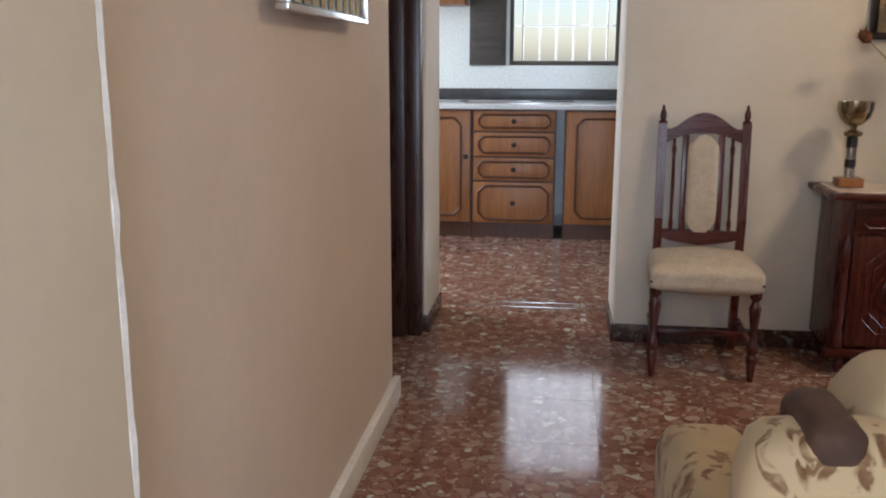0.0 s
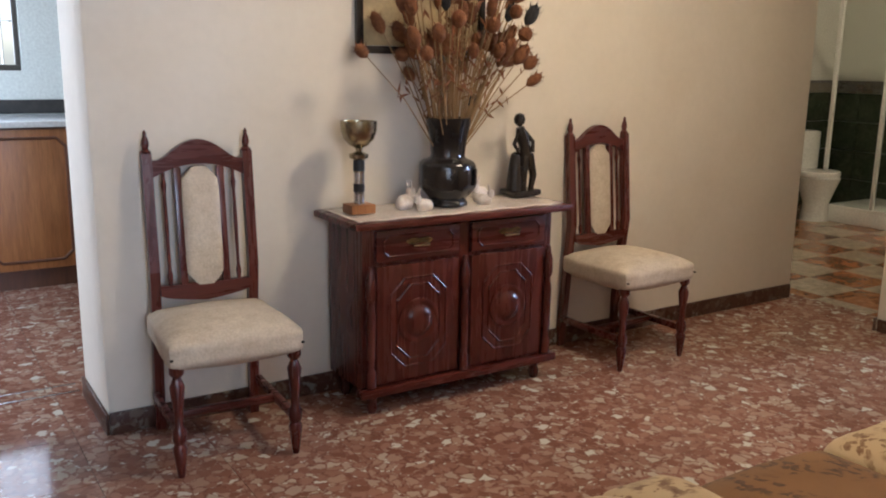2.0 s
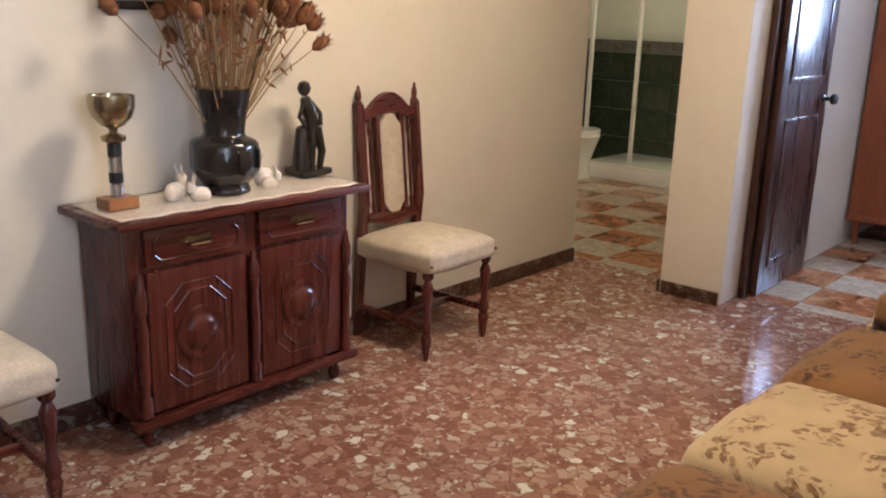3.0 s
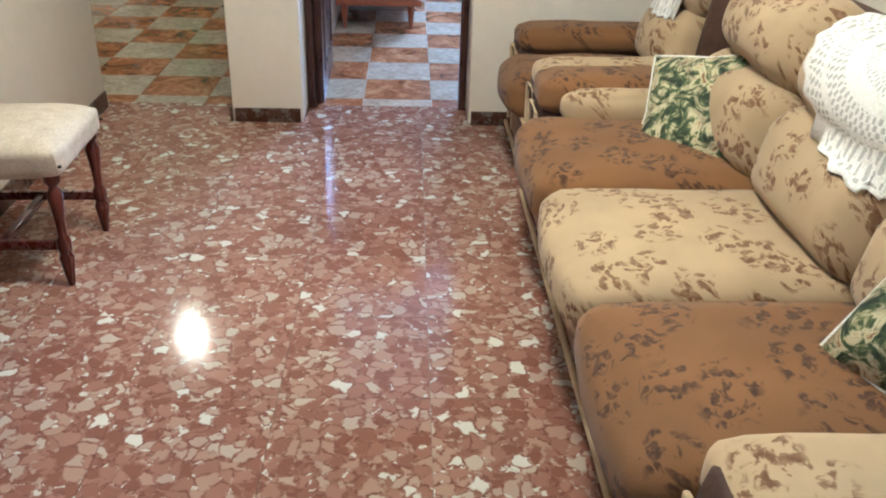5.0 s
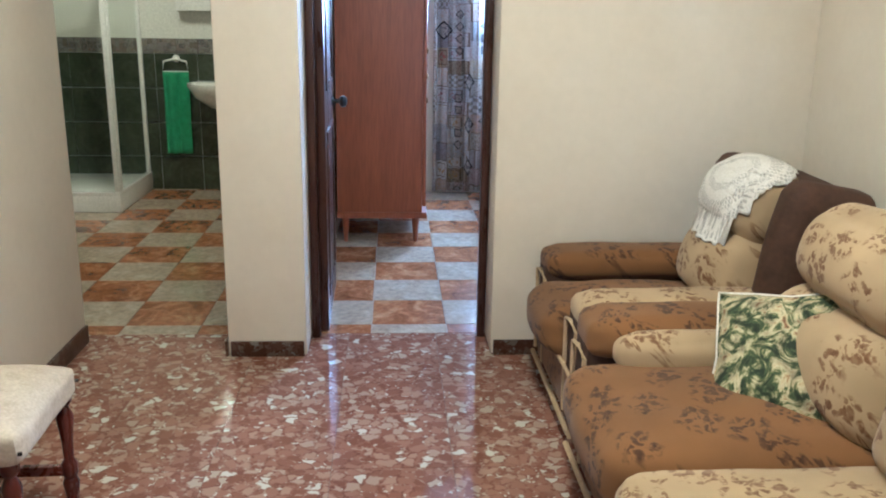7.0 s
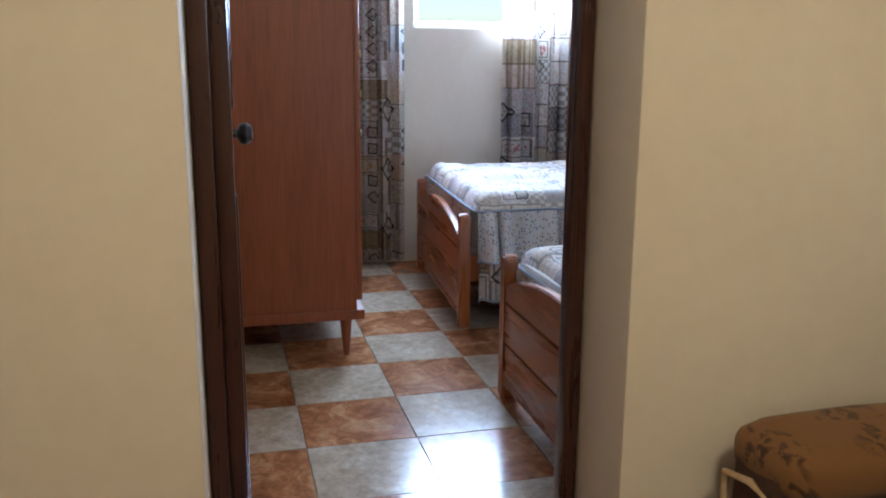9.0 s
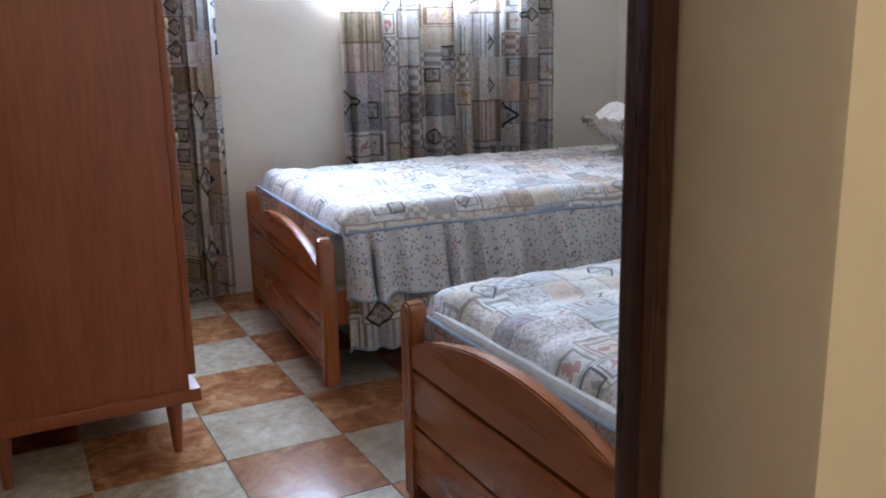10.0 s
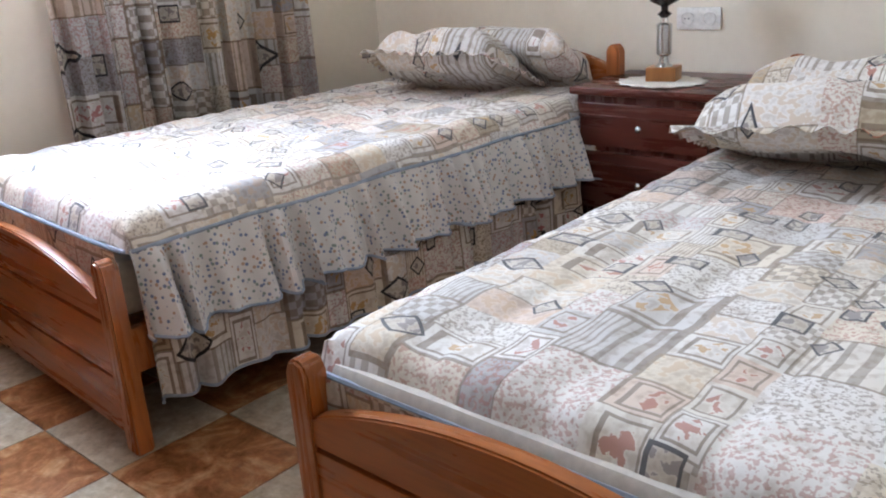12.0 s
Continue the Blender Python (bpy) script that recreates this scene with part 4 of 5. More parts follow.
def thistle(bm, p, d, r, ln):
    m = Matrix.Translation(p) @ d.to_track_quat("Z", "Y").to_matrix().to_4x4()
    lathe(bm, [(r * 0.3, -ln * 0.1), (r * 0.9, ln * 0.15), (r, ln * 0.45), (r * 0.8, ln * 0.8), (r * 0.2, ln)], n=9, m=m)
    for k in range(69):
        a, z = k * 2.399, ln * (0.05 + 0.9 * (k % 23) / 23)
        rr = r * (0.85 if 0.15 < z / ln < 0.8 else 0.6)
        q0 = m @ Vector((rr * math.cos(a), rr * math.sin(a), z))
        q1 = m @ Vector((rr * 1.75 * math.cos(a), rr * 1.75 * math.sin(a), z + ln * 0.22))
        sd = (m.to_3x3() @ Vector((-math.sin(a), math.cos(a), 0))) * 0.0022
        bm.faces.new([bm.verts.new(v) for v in (q0 - sd, q0 + sd, q1)])


for k in range(80):
    ang = rng.uniform(0, 2 * math.pi)
    sp = rng.uniform(0.02, 0.36) if k > 6 else 0.38
    hgt = rng.uniform(0.28, 0.75) * (1 - 0.45 * (sp / 0.4) ** 2)
    end = Vector((sp * math.cos(ang), 0.45 * sp * math.sin(ang) - 0.02, hgt))
    if end.y > 0.12:
        end.y = 0.12
    base = Vector((0.04 * math.cos(ang), 0.04 * math.sin(ang), -0.1))
    mid = base.lerp(end, 0.5) + Vector((rng.uniform(-0.015, 0.015), 0, 0.03))
    tube(stems, [base, mid, end], [0.003, 0.0028, 0.002], 5)
    thistle(heads, end, (end - mid).normalized(), rng.uniform(0.018, 0.03), rng.uniform(0.05, 0.085))
    for q in range(3):
        p = base.lerp(end, rng.uniform(0.45, 0.95))
        dv = Vector((rng.uniform(-1, 1), rng.uniform(-0.5, 0.5), rng.uniform(0.2, 1))).normalized() * rng.uniform(0.03, 0.07)
        sd = dv.cross(Vector((0, 1, 0.3))).normalized() * 0.006
        leaves.faces.new([leaves.verts.new(v) for v in (p, p + dv * 0.5 + sd, p + dv, p + dv * 0.5 - sd)])
for end, r in ((Vector((0.33, -0.06, 0.42)), 0.026), (Vector((0.24, -0.05, 0.43)), 0.021), (Vector((0.02, -0.08, 0.5)), 0.026), (Vector((0.08, -0.03, 0.1)), 0.014), (Vector((-0.05, -0.05, 0.46)), 0.02)):
    base = Vector((end.x * 0.1, -0.02, -0.1))
    tube(stems, [base, base.lerp(end, 0.5), end], [0.0045, 0.004, 0.0035], 5)
    darks = bmesh.new()
    thistle(darks, end, (end - base).normalized(), r, r * 3.2)
    part("flower_head", darks, dark_head, bq, label="blackish spiky thistle head")
tagged(part("stem", stems, dry_stem, bq), kind="stuff")
tagged(part("flower_head", heads, dry_head, bq), kind="stuff")
tagged(part("leaf", leaves, dry_head, bq, False), kind="stuff")

st = thing("statuette", pose(2.375, 4.0, Z), "black bronze standing statuette on a rock base", "statuette")
bm = bmesh.new()
soft(bm, (-0.075, -0.06, 0), (0.075, 0.06, 0.03), 0.012, (0, 0, 0), 6, 0.008)
lathe(bm, [(0.04, 0.02), (0.036, 0.08), (0.028, 0.14), (0.022, 0.18), (0.008, 0.19)], (-0.025, 0.01, 0), 9)
tube(bm, [(0.045, -0.01, 0.02), (0.05, -0.02, 0.09), (0.03, -0.01, 0.18)], [0.012, 0.016, 0.022], 8)
tube(bm, [(-0.0, -0.02, 0.02), (0.0, -0.02, 0.1), (0.015, -0.005, 0.18)], [0.012, 0.016, 0.022], 8)
tube(bm, [(0.02, 0, 0.17), (0.015, 0, 0.21), (0.0, 0, 0.255), (-0.015, 0, 0.295)], [0.03, 0.026, 0.031, 0.018], 10)
tube(bm, [(0.01, -0.01, 0.275), (0.042, -0.02, 0.235), (0.035, -0.03, 0.19)], 0.009, 7)
tube(bm, [(-0.03, -0.01, 0.27), (-0.05, -0.01, 0.225), (-0.03, -0.02, 0.19)], 0.009, 7)
lathe(bm, [(0.008, 0), (0.022, 0.012), (0.026, 0.03), (0.018, 0.05), (0.004, 0.056)], (-0.018, 0, 0.3), 12)
part("figure", bm, dark_bronze, st)


def figurine(x, y, s, turn):
    g = thing("figurine", Matrix.Translation((x, y, Z)) @ pose(0, 0, 0, 0, 0, turn), "small white ceramic animal figurine beside the vase", "figurine", "animal figurines")
    bm = bmesh.new()
    soft(bm, (-0.05 * s, -0.022 * s, 0), (0.04 * s, 0.022 * s, 0.05 * s), 0.022 * s, (0, 0, 0.01), 5, 0.003)
    soft(bm, (0.015 * s, -0.018 * s, 0.035 * s), (0.055 * s, 0.018 * s, 0.085 * s), 0.018 * s, (0, 0, 0), 5, 0.002)
    for e in (-1, 1):
        tube(bm, [(0.03 * s, e * 0.01 * s, 0.075 * s), (0.02 * s, e * 0.014 * s, 0.115 * s)], [0.007 * s, 0.003 * s], 6)
    part("body", bm, figurine_clay, g)


figurine(1.755, 3.93, 0.95, 20), figurine(1.8, 3.86, 0.75, 160), figurine(2.13, 3.96, 1.0, 200), figurine(2.1, 3.88, 0.7, -30)

pc = thing("picture", pose(1.93, NY, 1.36), "framed print with a dark jug on aged paper", "picture")
bm = bmesh.new()
for lo, hi in (((-0.3, -0.025, 0), (0.3, -0.002, 0.03)), ((-0.3, -0.025, 0.72), (0.3, -0.002, 0.75)), ((-0.3, -0.025, 0.03), (-0.27, -0.002, 0.72)), ((0.27, -0.025, 0.03), (0.3, -0.002, 0.72))):
    box(bm, lo, hi, 0.005)
part("frame", bm, dark_bronze, pc)
bm = bmesh.new()
box(bm, (-0.268, -0.012, 0.032), (0.268, -0.004, 0.718))
part("print", bm, aged_paper, pc, False)
bm = bmesh.new()
prism(bm, [(-0.04, 0.22), (0.05, 0.22), (0.06, 0.29), (0.035, 0.33), (0.045, 0.36), (-0.03, 0.36), (-0.025, 0.33), (-0.05, 0.29)], -0.0145, -0.0125)
part("motif", bm, shutter_paint, pc, False)

mr = thing("wall_picture", pose(-0.21, 2.3, 1.37), "framed green and cream picture hanging on the wall", "picture")
bm = bmesh.new()
for lo, hi in (((0.002, -0.37, 0), (0.03, 0.37, 0.014)), ((0.002, -0.37, 0.5), (0.03, 0.37, 0.514)), ((0.002, -0.37, 0.014), (0.03, -0.356, 0.5)), ((0.002, 0.356, 0.014), (0.03, 0.37, 0.5))):
    box(bm, lo, hi, 0.003)
part("frame", bm, steel, mr)
bm = bmesh.new()
box(bm, (0.003, -0.354, 0.016), (0.02, 0.354, 0.498))
part("print", bm, green_tile, mr, False)
bm = bmesh.new()
for k in range(9):
    y0 = -0.3 + k * 0.07
    prism(bm, [(y0, 0.02), (y0 + 0.035, 0.02), (y0 + 0.05, 0.3), (y0 + 0.02, 0.36)], 0.021, 0.0225, "x")
part("motif", bm, aged_paper, mr, False)


# ---- sofa and armchairs ----
def seat_unit(name, m, w, seats, label, category, fabrics, group=""):
    """Upholstered seat facing +y; origin at the floor, left end of the front line; runs to +x."""
    u = thing(name, m, label, category, group)
    A, D, SZ = 0.19, 0.98, 0.43
    backs = []
    bm = bmesh.new()
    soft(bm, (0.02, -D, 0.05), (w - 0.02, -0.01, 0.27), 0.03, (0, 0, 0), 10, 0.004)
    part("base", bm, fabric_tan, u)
    bm = bmesh.new()
    tube(bm, [(0.02, 0.0, 0.26), (w * 0.5, 0.004, 0.255), (w - 0.02, 0.0, 0.26)], 0.008)
    tube(bm, [(0.02, 0.0, 0.055), (w - 0.02, 0.0, 0.055)], 0.01)
    part("piping", bm, piping, u)
    for x in (0.06, w - 0.1):
        for y in (-0.1, -D + 0.06):
            bm = bmesh.new()
            box(bm, (x, y, 0), (x + 0.04, y + 0.04, 0.055), 0.004)
            part("foot", bm, mahogany, u)
    sw = (w - 2 * A) / seats
    for k in range(seats):
        x0 = A + k * sw
        fab = fabrics[k % len(fabrics)]
        bm = bmesh.new()
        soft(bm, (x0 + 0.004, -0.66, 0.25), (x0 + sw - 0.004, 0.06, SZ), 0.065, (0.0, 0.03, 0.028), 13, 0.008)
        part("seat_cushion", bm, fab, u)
        bm = bmesh.new()
        m1 = Matrix.Translation((x0 + sw / 2, -0.6, 0.4)) @ pose(0, 0, 0, 12)
        soft(bm, (-sw / 2 + 0.004, -0.15, 0.0), (sw / 2 - 0.004, 0.09, 0.3), 0.09, (0, 0.05, 0), 12, 0.007, m1)
        soft(bm, (-sw / 2 + 0.004, -0.17, 0.27), (sw / 2 - 0.004, 0.08, 0.55), 0.11, (0, 0.04, 0.02), 12, 0.007, m1)
        backs.append(part("back_cushion", bm, fabric_cream, u))
    bm = bmesh.new()
    soft(bm, (0.05, -D, 0.2), (w - 0.05, -D + 0.2, 0.86), 0.08, (0, 0, 0.02), 12, 0.005)
    part("backrest", bm, velvet, u)
    bm = bmesh.new()
    soft(bm, (w * 0.2, -D - 0.006, 0.74), (w - 0.1, -D + 0.21, 0.88), 0.05, (0, 0, 0.01), 10, 0.004)
    part("back_trim", bm, velvet, u, label="brown velvet strip along the back")
    for s in range(2):
        x0 = 0.0 if s == 0 else w - A
        bm = bmesh.new()
        soft(bm, (x0 + 0.015, -D + 0.05, 0.06), (x0 + A - 0.015, -0.012, 0.5), 0.03, (0, 0, 0), 10, 0.004)
        part("arm_panel", bm, velvet, u, label="brown velvet arm front")
        bm = bmesh.new()
        soft(bm, (x0 - 0.01, -D + 0.12, 0.42), (x0 + A + 0.01, -0.02, 0.55 if group == "" else 0.53), 0.045, (0.01, 0.01, 0.012), 12, 0.006)
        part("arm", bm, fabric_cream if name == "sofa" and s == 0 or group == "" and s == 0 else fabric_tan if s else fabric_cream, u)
        bm = bmesh.new()
        side = x0 + (0.012 if s == 0 else A - 0.012)
        tube(bm, [(side, -0.012, 0.07), (side, -0.01, 0.25), (side, -0.008, 0.42), (x0 + A / 2, -0.006, 0.44), (x0 + A - side + x0, -0.008, 0.42), (x0 + A - side + x0, -0.01, 0.25), (x0 + A - side + x0, -0.012, 0.07)], 0.008)
        part("piping", bm, piping, u)
    return u, backs


FY = 2.17
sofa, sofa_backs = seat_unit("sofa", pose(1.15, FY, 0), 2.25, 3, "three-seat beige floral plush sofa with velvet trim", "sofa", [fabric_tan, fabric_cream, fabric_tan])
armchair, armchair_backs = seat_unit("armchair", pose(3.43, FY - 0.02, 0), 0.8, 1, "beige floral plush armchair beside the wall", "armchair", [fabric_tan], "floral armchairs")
bm = bmesh.new()
soft(bm, (-0.135, -0.85, 0.3), (0.02, -0.05, 0.57), 0.055, (0.01, 0.01, 0.012), 12, 0.006)
part("arm_pad", bm, fabric_cream, sofa, label="outer cream floral arm pad")
for x in (-0.125, 0.03):
    bm = bmesh.new()
    soft(bm, (x, -0.07, 0.12), (x + 0.12, -0.005, 0.53), 0.03, (0, 0.01, 0), 8, 0.003)
    part("arm_front", bm, velvet, sofa, label="brown velvet arm front")
bm = bmesh.new()
soft(bm, (1.97, -0.72, 0.4), (2.09, -0.1, 0.52), 0.045, (0.01, 0.012, 0.012), 10, 0.006)
part("arm_pad", bm, fabric_cream, sofa, label="inner cream floral arm pad")
for x in (0.06, 0.66):
    bm = bmesh.new()
    soft(bm, (x - 0.05, -0.92, 0.42), (x + 0.09, -0.62, 0.94), 0.05, (0.012, 0.02, 0.01), 10, 0.005, Matrix.Translation((0, -0.6, 0.4)) @ pose(0, 0, 0, 9) @ Matrix.Translation((0, 0.6, -0.4)))
    part("back_wing", bm, velvet, armchair, label="brown velvet side of the back")
# the armchair beside the sofa's end, narrow, with velvet over the corner of its back
na = thing("armchair", pose(0.57, 2.05, 0), "cream floral plush armchair beside the sofa", "armchair", "floral armchairs")
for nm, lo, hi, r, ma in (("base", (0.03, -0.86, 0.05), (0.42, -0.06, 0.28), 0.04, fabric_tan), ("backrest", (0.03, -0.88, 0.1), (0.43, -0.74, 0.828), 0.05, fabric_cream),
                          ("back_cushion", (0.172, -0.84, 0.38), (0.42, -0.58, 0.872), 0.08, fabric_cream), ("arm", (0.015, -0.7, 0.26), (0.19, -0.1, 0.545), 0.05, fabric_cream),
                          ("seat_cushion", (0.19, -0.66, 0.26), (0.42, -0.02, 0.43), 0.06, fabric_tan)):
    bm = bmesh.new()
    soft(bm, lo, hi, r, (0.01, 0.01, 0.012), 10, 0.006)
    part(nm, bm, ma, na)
bm = bmesh.new()
soft(bm, (0.095, -0.868, 0.785), (0.165, -0.715, 0.85), 0.022, (0.0, 0.0, 0.008), 8, 0.003)
part("back_wing", bm, velvet, na, label="dark brown velvet over the corner of the back")
for x in (0.05, 0.35):
    for y in (-0.83, -0.15):
        bm = bmesh.new()
        box(bm, (x, y, 0), (x + 0.04, y + 0.04, 0.055), 0.004)
        part("foot", bm, mahogany, na)


def doily(name, m, rx, ry, drop, label, under, fwd):
    """A crocheted cloth laid over a seat back: top flat, hanging in front."""
    bm = bmesh.new()

    def f(u, v):
        a, r = u * 2 * math.pi, v * (1 + 0.03 * math.cos(u * 2 * math.pi * 26) * (v > 0.9))
        x, s = rx * r * math.cos(a), ry * r * math.sin(a) + fwd
        rad = 0.1
        if s < 0:
            y, z = s, 0.0
        elif s < rad * 1.57:
            y, z = rad * math.sin(s / rad), -rad * (1 - math.cos(s / rad))
        else:
            y, z = rad + 0.25 * (s - rad * 1.57), -rad - 0.97 * (s - rad * 1.57)
        return (x, y + 0.004 * math.sin(a * 9), z + 0.006 * noise.noise(Vector((x * 12, s * 12, 0))) - drop * x * x)

    sheet(bm, f, 156, 24)
    bm.verts.index_update()
    uv = bm.loops.layers.uv.new("cloth")
    for fc in bm.faces:
        for lp in fc.loops:
            lp[uv].uv = (lp.vert.index // 25 / 156, lp.vert.index % 25 / 24)
    o = tagged(part(name, bm, crochet_lace, None, True), label, "doily", "crocheted doilies")
    o.matrix_basis = m
    w_ = o.modifiers.new("drape", "SHRINKWRAP")
    w_.target, w_.wrap_method, w_.wrap_mode, w_.offset = under, "NEAREST_SURFACEPOINT", "ABOVE_SURFACE", 0.008
    k_ = o.modifiers.new("thick", "SOLIDIFY")
    k_.thickness = 0.003
    return o


doily("doily", pose(2.08, 1.47, 1.0), 0.4, 0.34, 0.12, "white crocheted doily draped over the sofa back", sofa_backs[1], 0.06)
doily("doily", pose(3.79, 1.5, 0.965), 0.31, 0.28, 0.3, "white crocheted doily draped over the armchair back", armchair_backs[0], 0.06)


def throw_cushion(m, label):
    c = thing("cushion", m, label, "cushion", "tapestry cushions")
    bm = bmesh.new()

    def f(sgn):
        def g(u, v):
            x, y = 2 * u - 1, 2 * v - 1
            k = 0.2 * (1 + 0.06 * (abs(x * y)) - 0.03 * (1 - abs(x)) - 0.03 * (1 - abs(y)))
            return (x * k, y * k, sgn * 0.075 * ((1 - x ** 4) * (1 - y ** 4)) ** 0.6 + 0.004 * noise.noise(Vector((x * 3, y * 3, sgn))))
        return g

    sheet(bm, f(1), 16, 16), sheet(bm, f(-1), 16, 16)
    bmesh.ops.remove_doubles(bm, verts=bm.verts, dist=0.001)
    bmesh.ops.recalc_face_normals(bm, faces=bm.faces)
    part("cover", bm, cushion_print, c)
    bm = bmesh.new()
    g = f(0)
    rim = [g(i / 10, 0) for i in range(10)] + [g(1, i / 10) for i in range(10)] + [g(1 - i / 10, 1) for i in range(10)] + [g(0, 1 - i / 10) for i in range(11)]
    tube(bm, rim, 0.005, 6)
    part("piping", bm, lace, c)


throw_cushion(Matrix.Translation((2.95, 1.66, 0.53)) @ pose(0, 0, 0, 50, 0, 222) @ pose(0, 0, 0, 0, 0, 16), "green tapestry cushion leaning on the sofa arm")
throw_cushion(Matrix.Translation((1.55, 1.6, 0.61)) @ pose(0, 0, 0, 52, 0, 200), "green tapestry cushion leaning on the sofa arm")

# Assumed lamp, never in view; added as warm fill for the living room.
rl = thing("ceiling_lamp", pose(2.4, 2.6, CEIL - 0.002), "assumed round ceiling lamp filling the living room, out of view", "lamp")
bm = bmesh.new()
lathe(bm, [(0.2, 0), (0.21, -0.03), (0.17, -0.08), (0.02, -0.11)], (0, 0, 0), 24)
part("shade", bm, room_glow, rl)

# ---- bathroom ----
bl = thing("bathroom_lamp", pose(6.34, 4.37, CEIL - 0.002), "round lit ceiling lamp", "lamp")
bm = bmesh.new()
lathe(bm, [(0.06, 0), (0.065, -0.03), (0.05, -0.06), (0.01, -0.075)], (0, 0, 0), 20)
part("shade", bm, lamp_glow, bl)
sh = thing("shower", pose(7.06, 4.72, 0), "corner shower with white tray and framed glass", "shower")
bm = bmesh.new()
box(bm, (0, 0, 0), (0.88, 1.0, 0.13), 0.012)
for lo, hi in (((0, 0, 0.12), (0.88, 0.05, 0.15)), ((0, 0.05, 0.12), (0.05, 1.0, 0.15))):
    box(bm, lo, hi, 0.008)
part("tray", bm, ceramic, sh)
bm = bmesh.new()
for x, y in ((0.025, 0.025), (0.86, 0.025), (0.025, 0.5), (0.025, 0.97), (0.09, 0.025)):
    box(bm, (x - 0.016, y - 0.016, 0.15), (x + 0.016, y + 0.016, 1.95), 0.004)
box(bm, (0.01, 0.01, 1.92), (0.88, 0.04, 1.96), 0.004)
box(bm, (0.01, 0.04, 1.92), (0.04, 1.0, 1.96), 0.004)
part("frame", bm, socket_plastic, sh)
bm = bmesh.new()
box(bm, (0.045, 0.022, 0.15), (0.845, 0.028, 1.92))
box(bm, (0.022, 0.045, 0.15), (0.028, 0.955, 1.92))
gl = part("pane", bm, shower_glass, sh, False)
gl.visible_shadow = False
to = thing("toilet", pose(7.0, 6.0, 0), "white ceramic toilet with closed lid", "toilet")
bm = bmesh.new()
lathe(bm, [(0.12, 0), (0.11, 0.15), (0.16, 0.3), (0.19, 0.38), (0.18, 0.4)], (0, -0.3, 0), 20)
box(bm, (-0.2, -0.16, 0.36), (0.2, 0.28, 0.78), 0.03)
part("bowl", bm, ceramic, to)
bm = bmesh.new()
lathe(bm, [(0.2, 0.4), (0.205, 0.415), (0.2, 0.44), (0.05, 0.445)], (0, -0.28, 0), 20)
part("lid", bm, ceramic, to)
tr = thing("towel_ring", pose(7.95, 4.47, 1.02), "white towel ring holding a green towel", "towel ring")
bm = bmesh.new()
lathe(bm, [(0.03, 0), (0.03, 0.02), (0.012, 0.05)], n=12, m=pose(0, 0, 0.04, 0, -90))
tube(bm, [(-0.05, 0.0, 0.04), (-0.06, 0.09, 0.02), (-0.06, 0.1, -0.06), (-0.06, -0.1, -0.06), (-0.06, -0.09, 0.02), (-0.05, 0, 0.04)], 0.007)
part("ring", bm, ceramic, tr)
bm = bmesh.new()
sheet(bm, lambda u, v: (7.885 + 0.012 * math.sin(u * 14) - (0.01 if v > 0.5 else 0), 4.57 - 0.2 * u, 0.96 - 0.65 * v), 30, 14)
tagged(part("towel", bm, towel_green, None, True, 0.012), "green hand towel hanging on its ring", "towel")
ws = thing("washbasin", pose(7.95, 4.08, 0), "white wall-hung ceramic washbasin", "washbasin")
bm = bmesh.new()
lathe(bm, [(0.08, 0.7), (0.2, 0.78), (0.25, 0.86), (0.255, 0.89), (0.23, 0.89), (0.16, 0.8)], (-0.26, 0, 0), 24)
box(bm, (-0.2, -0.24, 0.84), (-0.004, 0.24, 0.89), 0.015)
part("bowl", bm, ceramic, ws)
mc = thing("mirror_cabinet", pose(7.95, 4.1, 1.43), "white bathroom mirror cabinet", "cabinet")
bm = bmesh.new()
box(bm, (-0.14, -0.3, 0), (-0.003, 0.32, 0.6), 0.006)
part("body", bm, socket_plastic, mc)
bm = bmesh.new()
box(bm, (-0.148, -0.28, 0.08), (-0.141, 0.1, 0.57))
part("mirror", bm, mirror_glass, mc, False)
bm = bmesh.new()
box(bm, (7.938, 3.3, 1.1), (7.951, 6.3, 1.215), 0.002)
box(bm, (4.5, 6.288, 1.1), (7.938, 6.301, 1.215), 0.002)
tagged(part("tile_border", bm, border_tile), "patterned border tiles above the green tiles", "border", "", "structure")

# ---- bedroom ----
wr = thing("wardrobe", I4, "reddish brown veneered wardrobe on tapered legs", "wardrobe")
bm = bmesh.new()
box(bm, (6.2, 2.56, 0.2), (7.35, 3.1, 2.05), 0.006)
part("body", bm, wardrobe_wood, wr)
bm = bmesh.new()
box(bm, (6.19, 2.53, 0.165), (7.36, 3.105, 0.205), 0.005)
part("base", bm, wardrobe_wood, wr)
for x0, x1 in ((6.215, 6.77), (6.78, 7.335)):
    bm = bmesh.new()
    box(bm, (x0, 2.535, 0.24), (x1, 2.558, 2.02), 0.005)
    part("door", bm, wardrobe_wood, wr)
bm = bmesh.new()
for z in (0.9, 1.05, 1.2):
    box(bm, (6.214, 2.527, z), (6.222, 2.536, z + 0.03), 0.001)
lathe(bm, [(0.008, 0), (0.012, 0.02), (0.003, 0.025)], n=10, m=Matrix.Translation((6.73, 2.535, 1.1)) @ pose(0, 0, 0, 90))
bm.verts.index_update(), pieces("hinge", bm, brass, wr)
for x in (6.25, 7.3):
    for y in (2.6, 3.05):
        bm = bmesh.new()
        lathe(bm, [(0.012, 0), (0.026, 0.168)], (x, y, 0), 12)
        part("leg", bm, wardrobe_wood, wr)


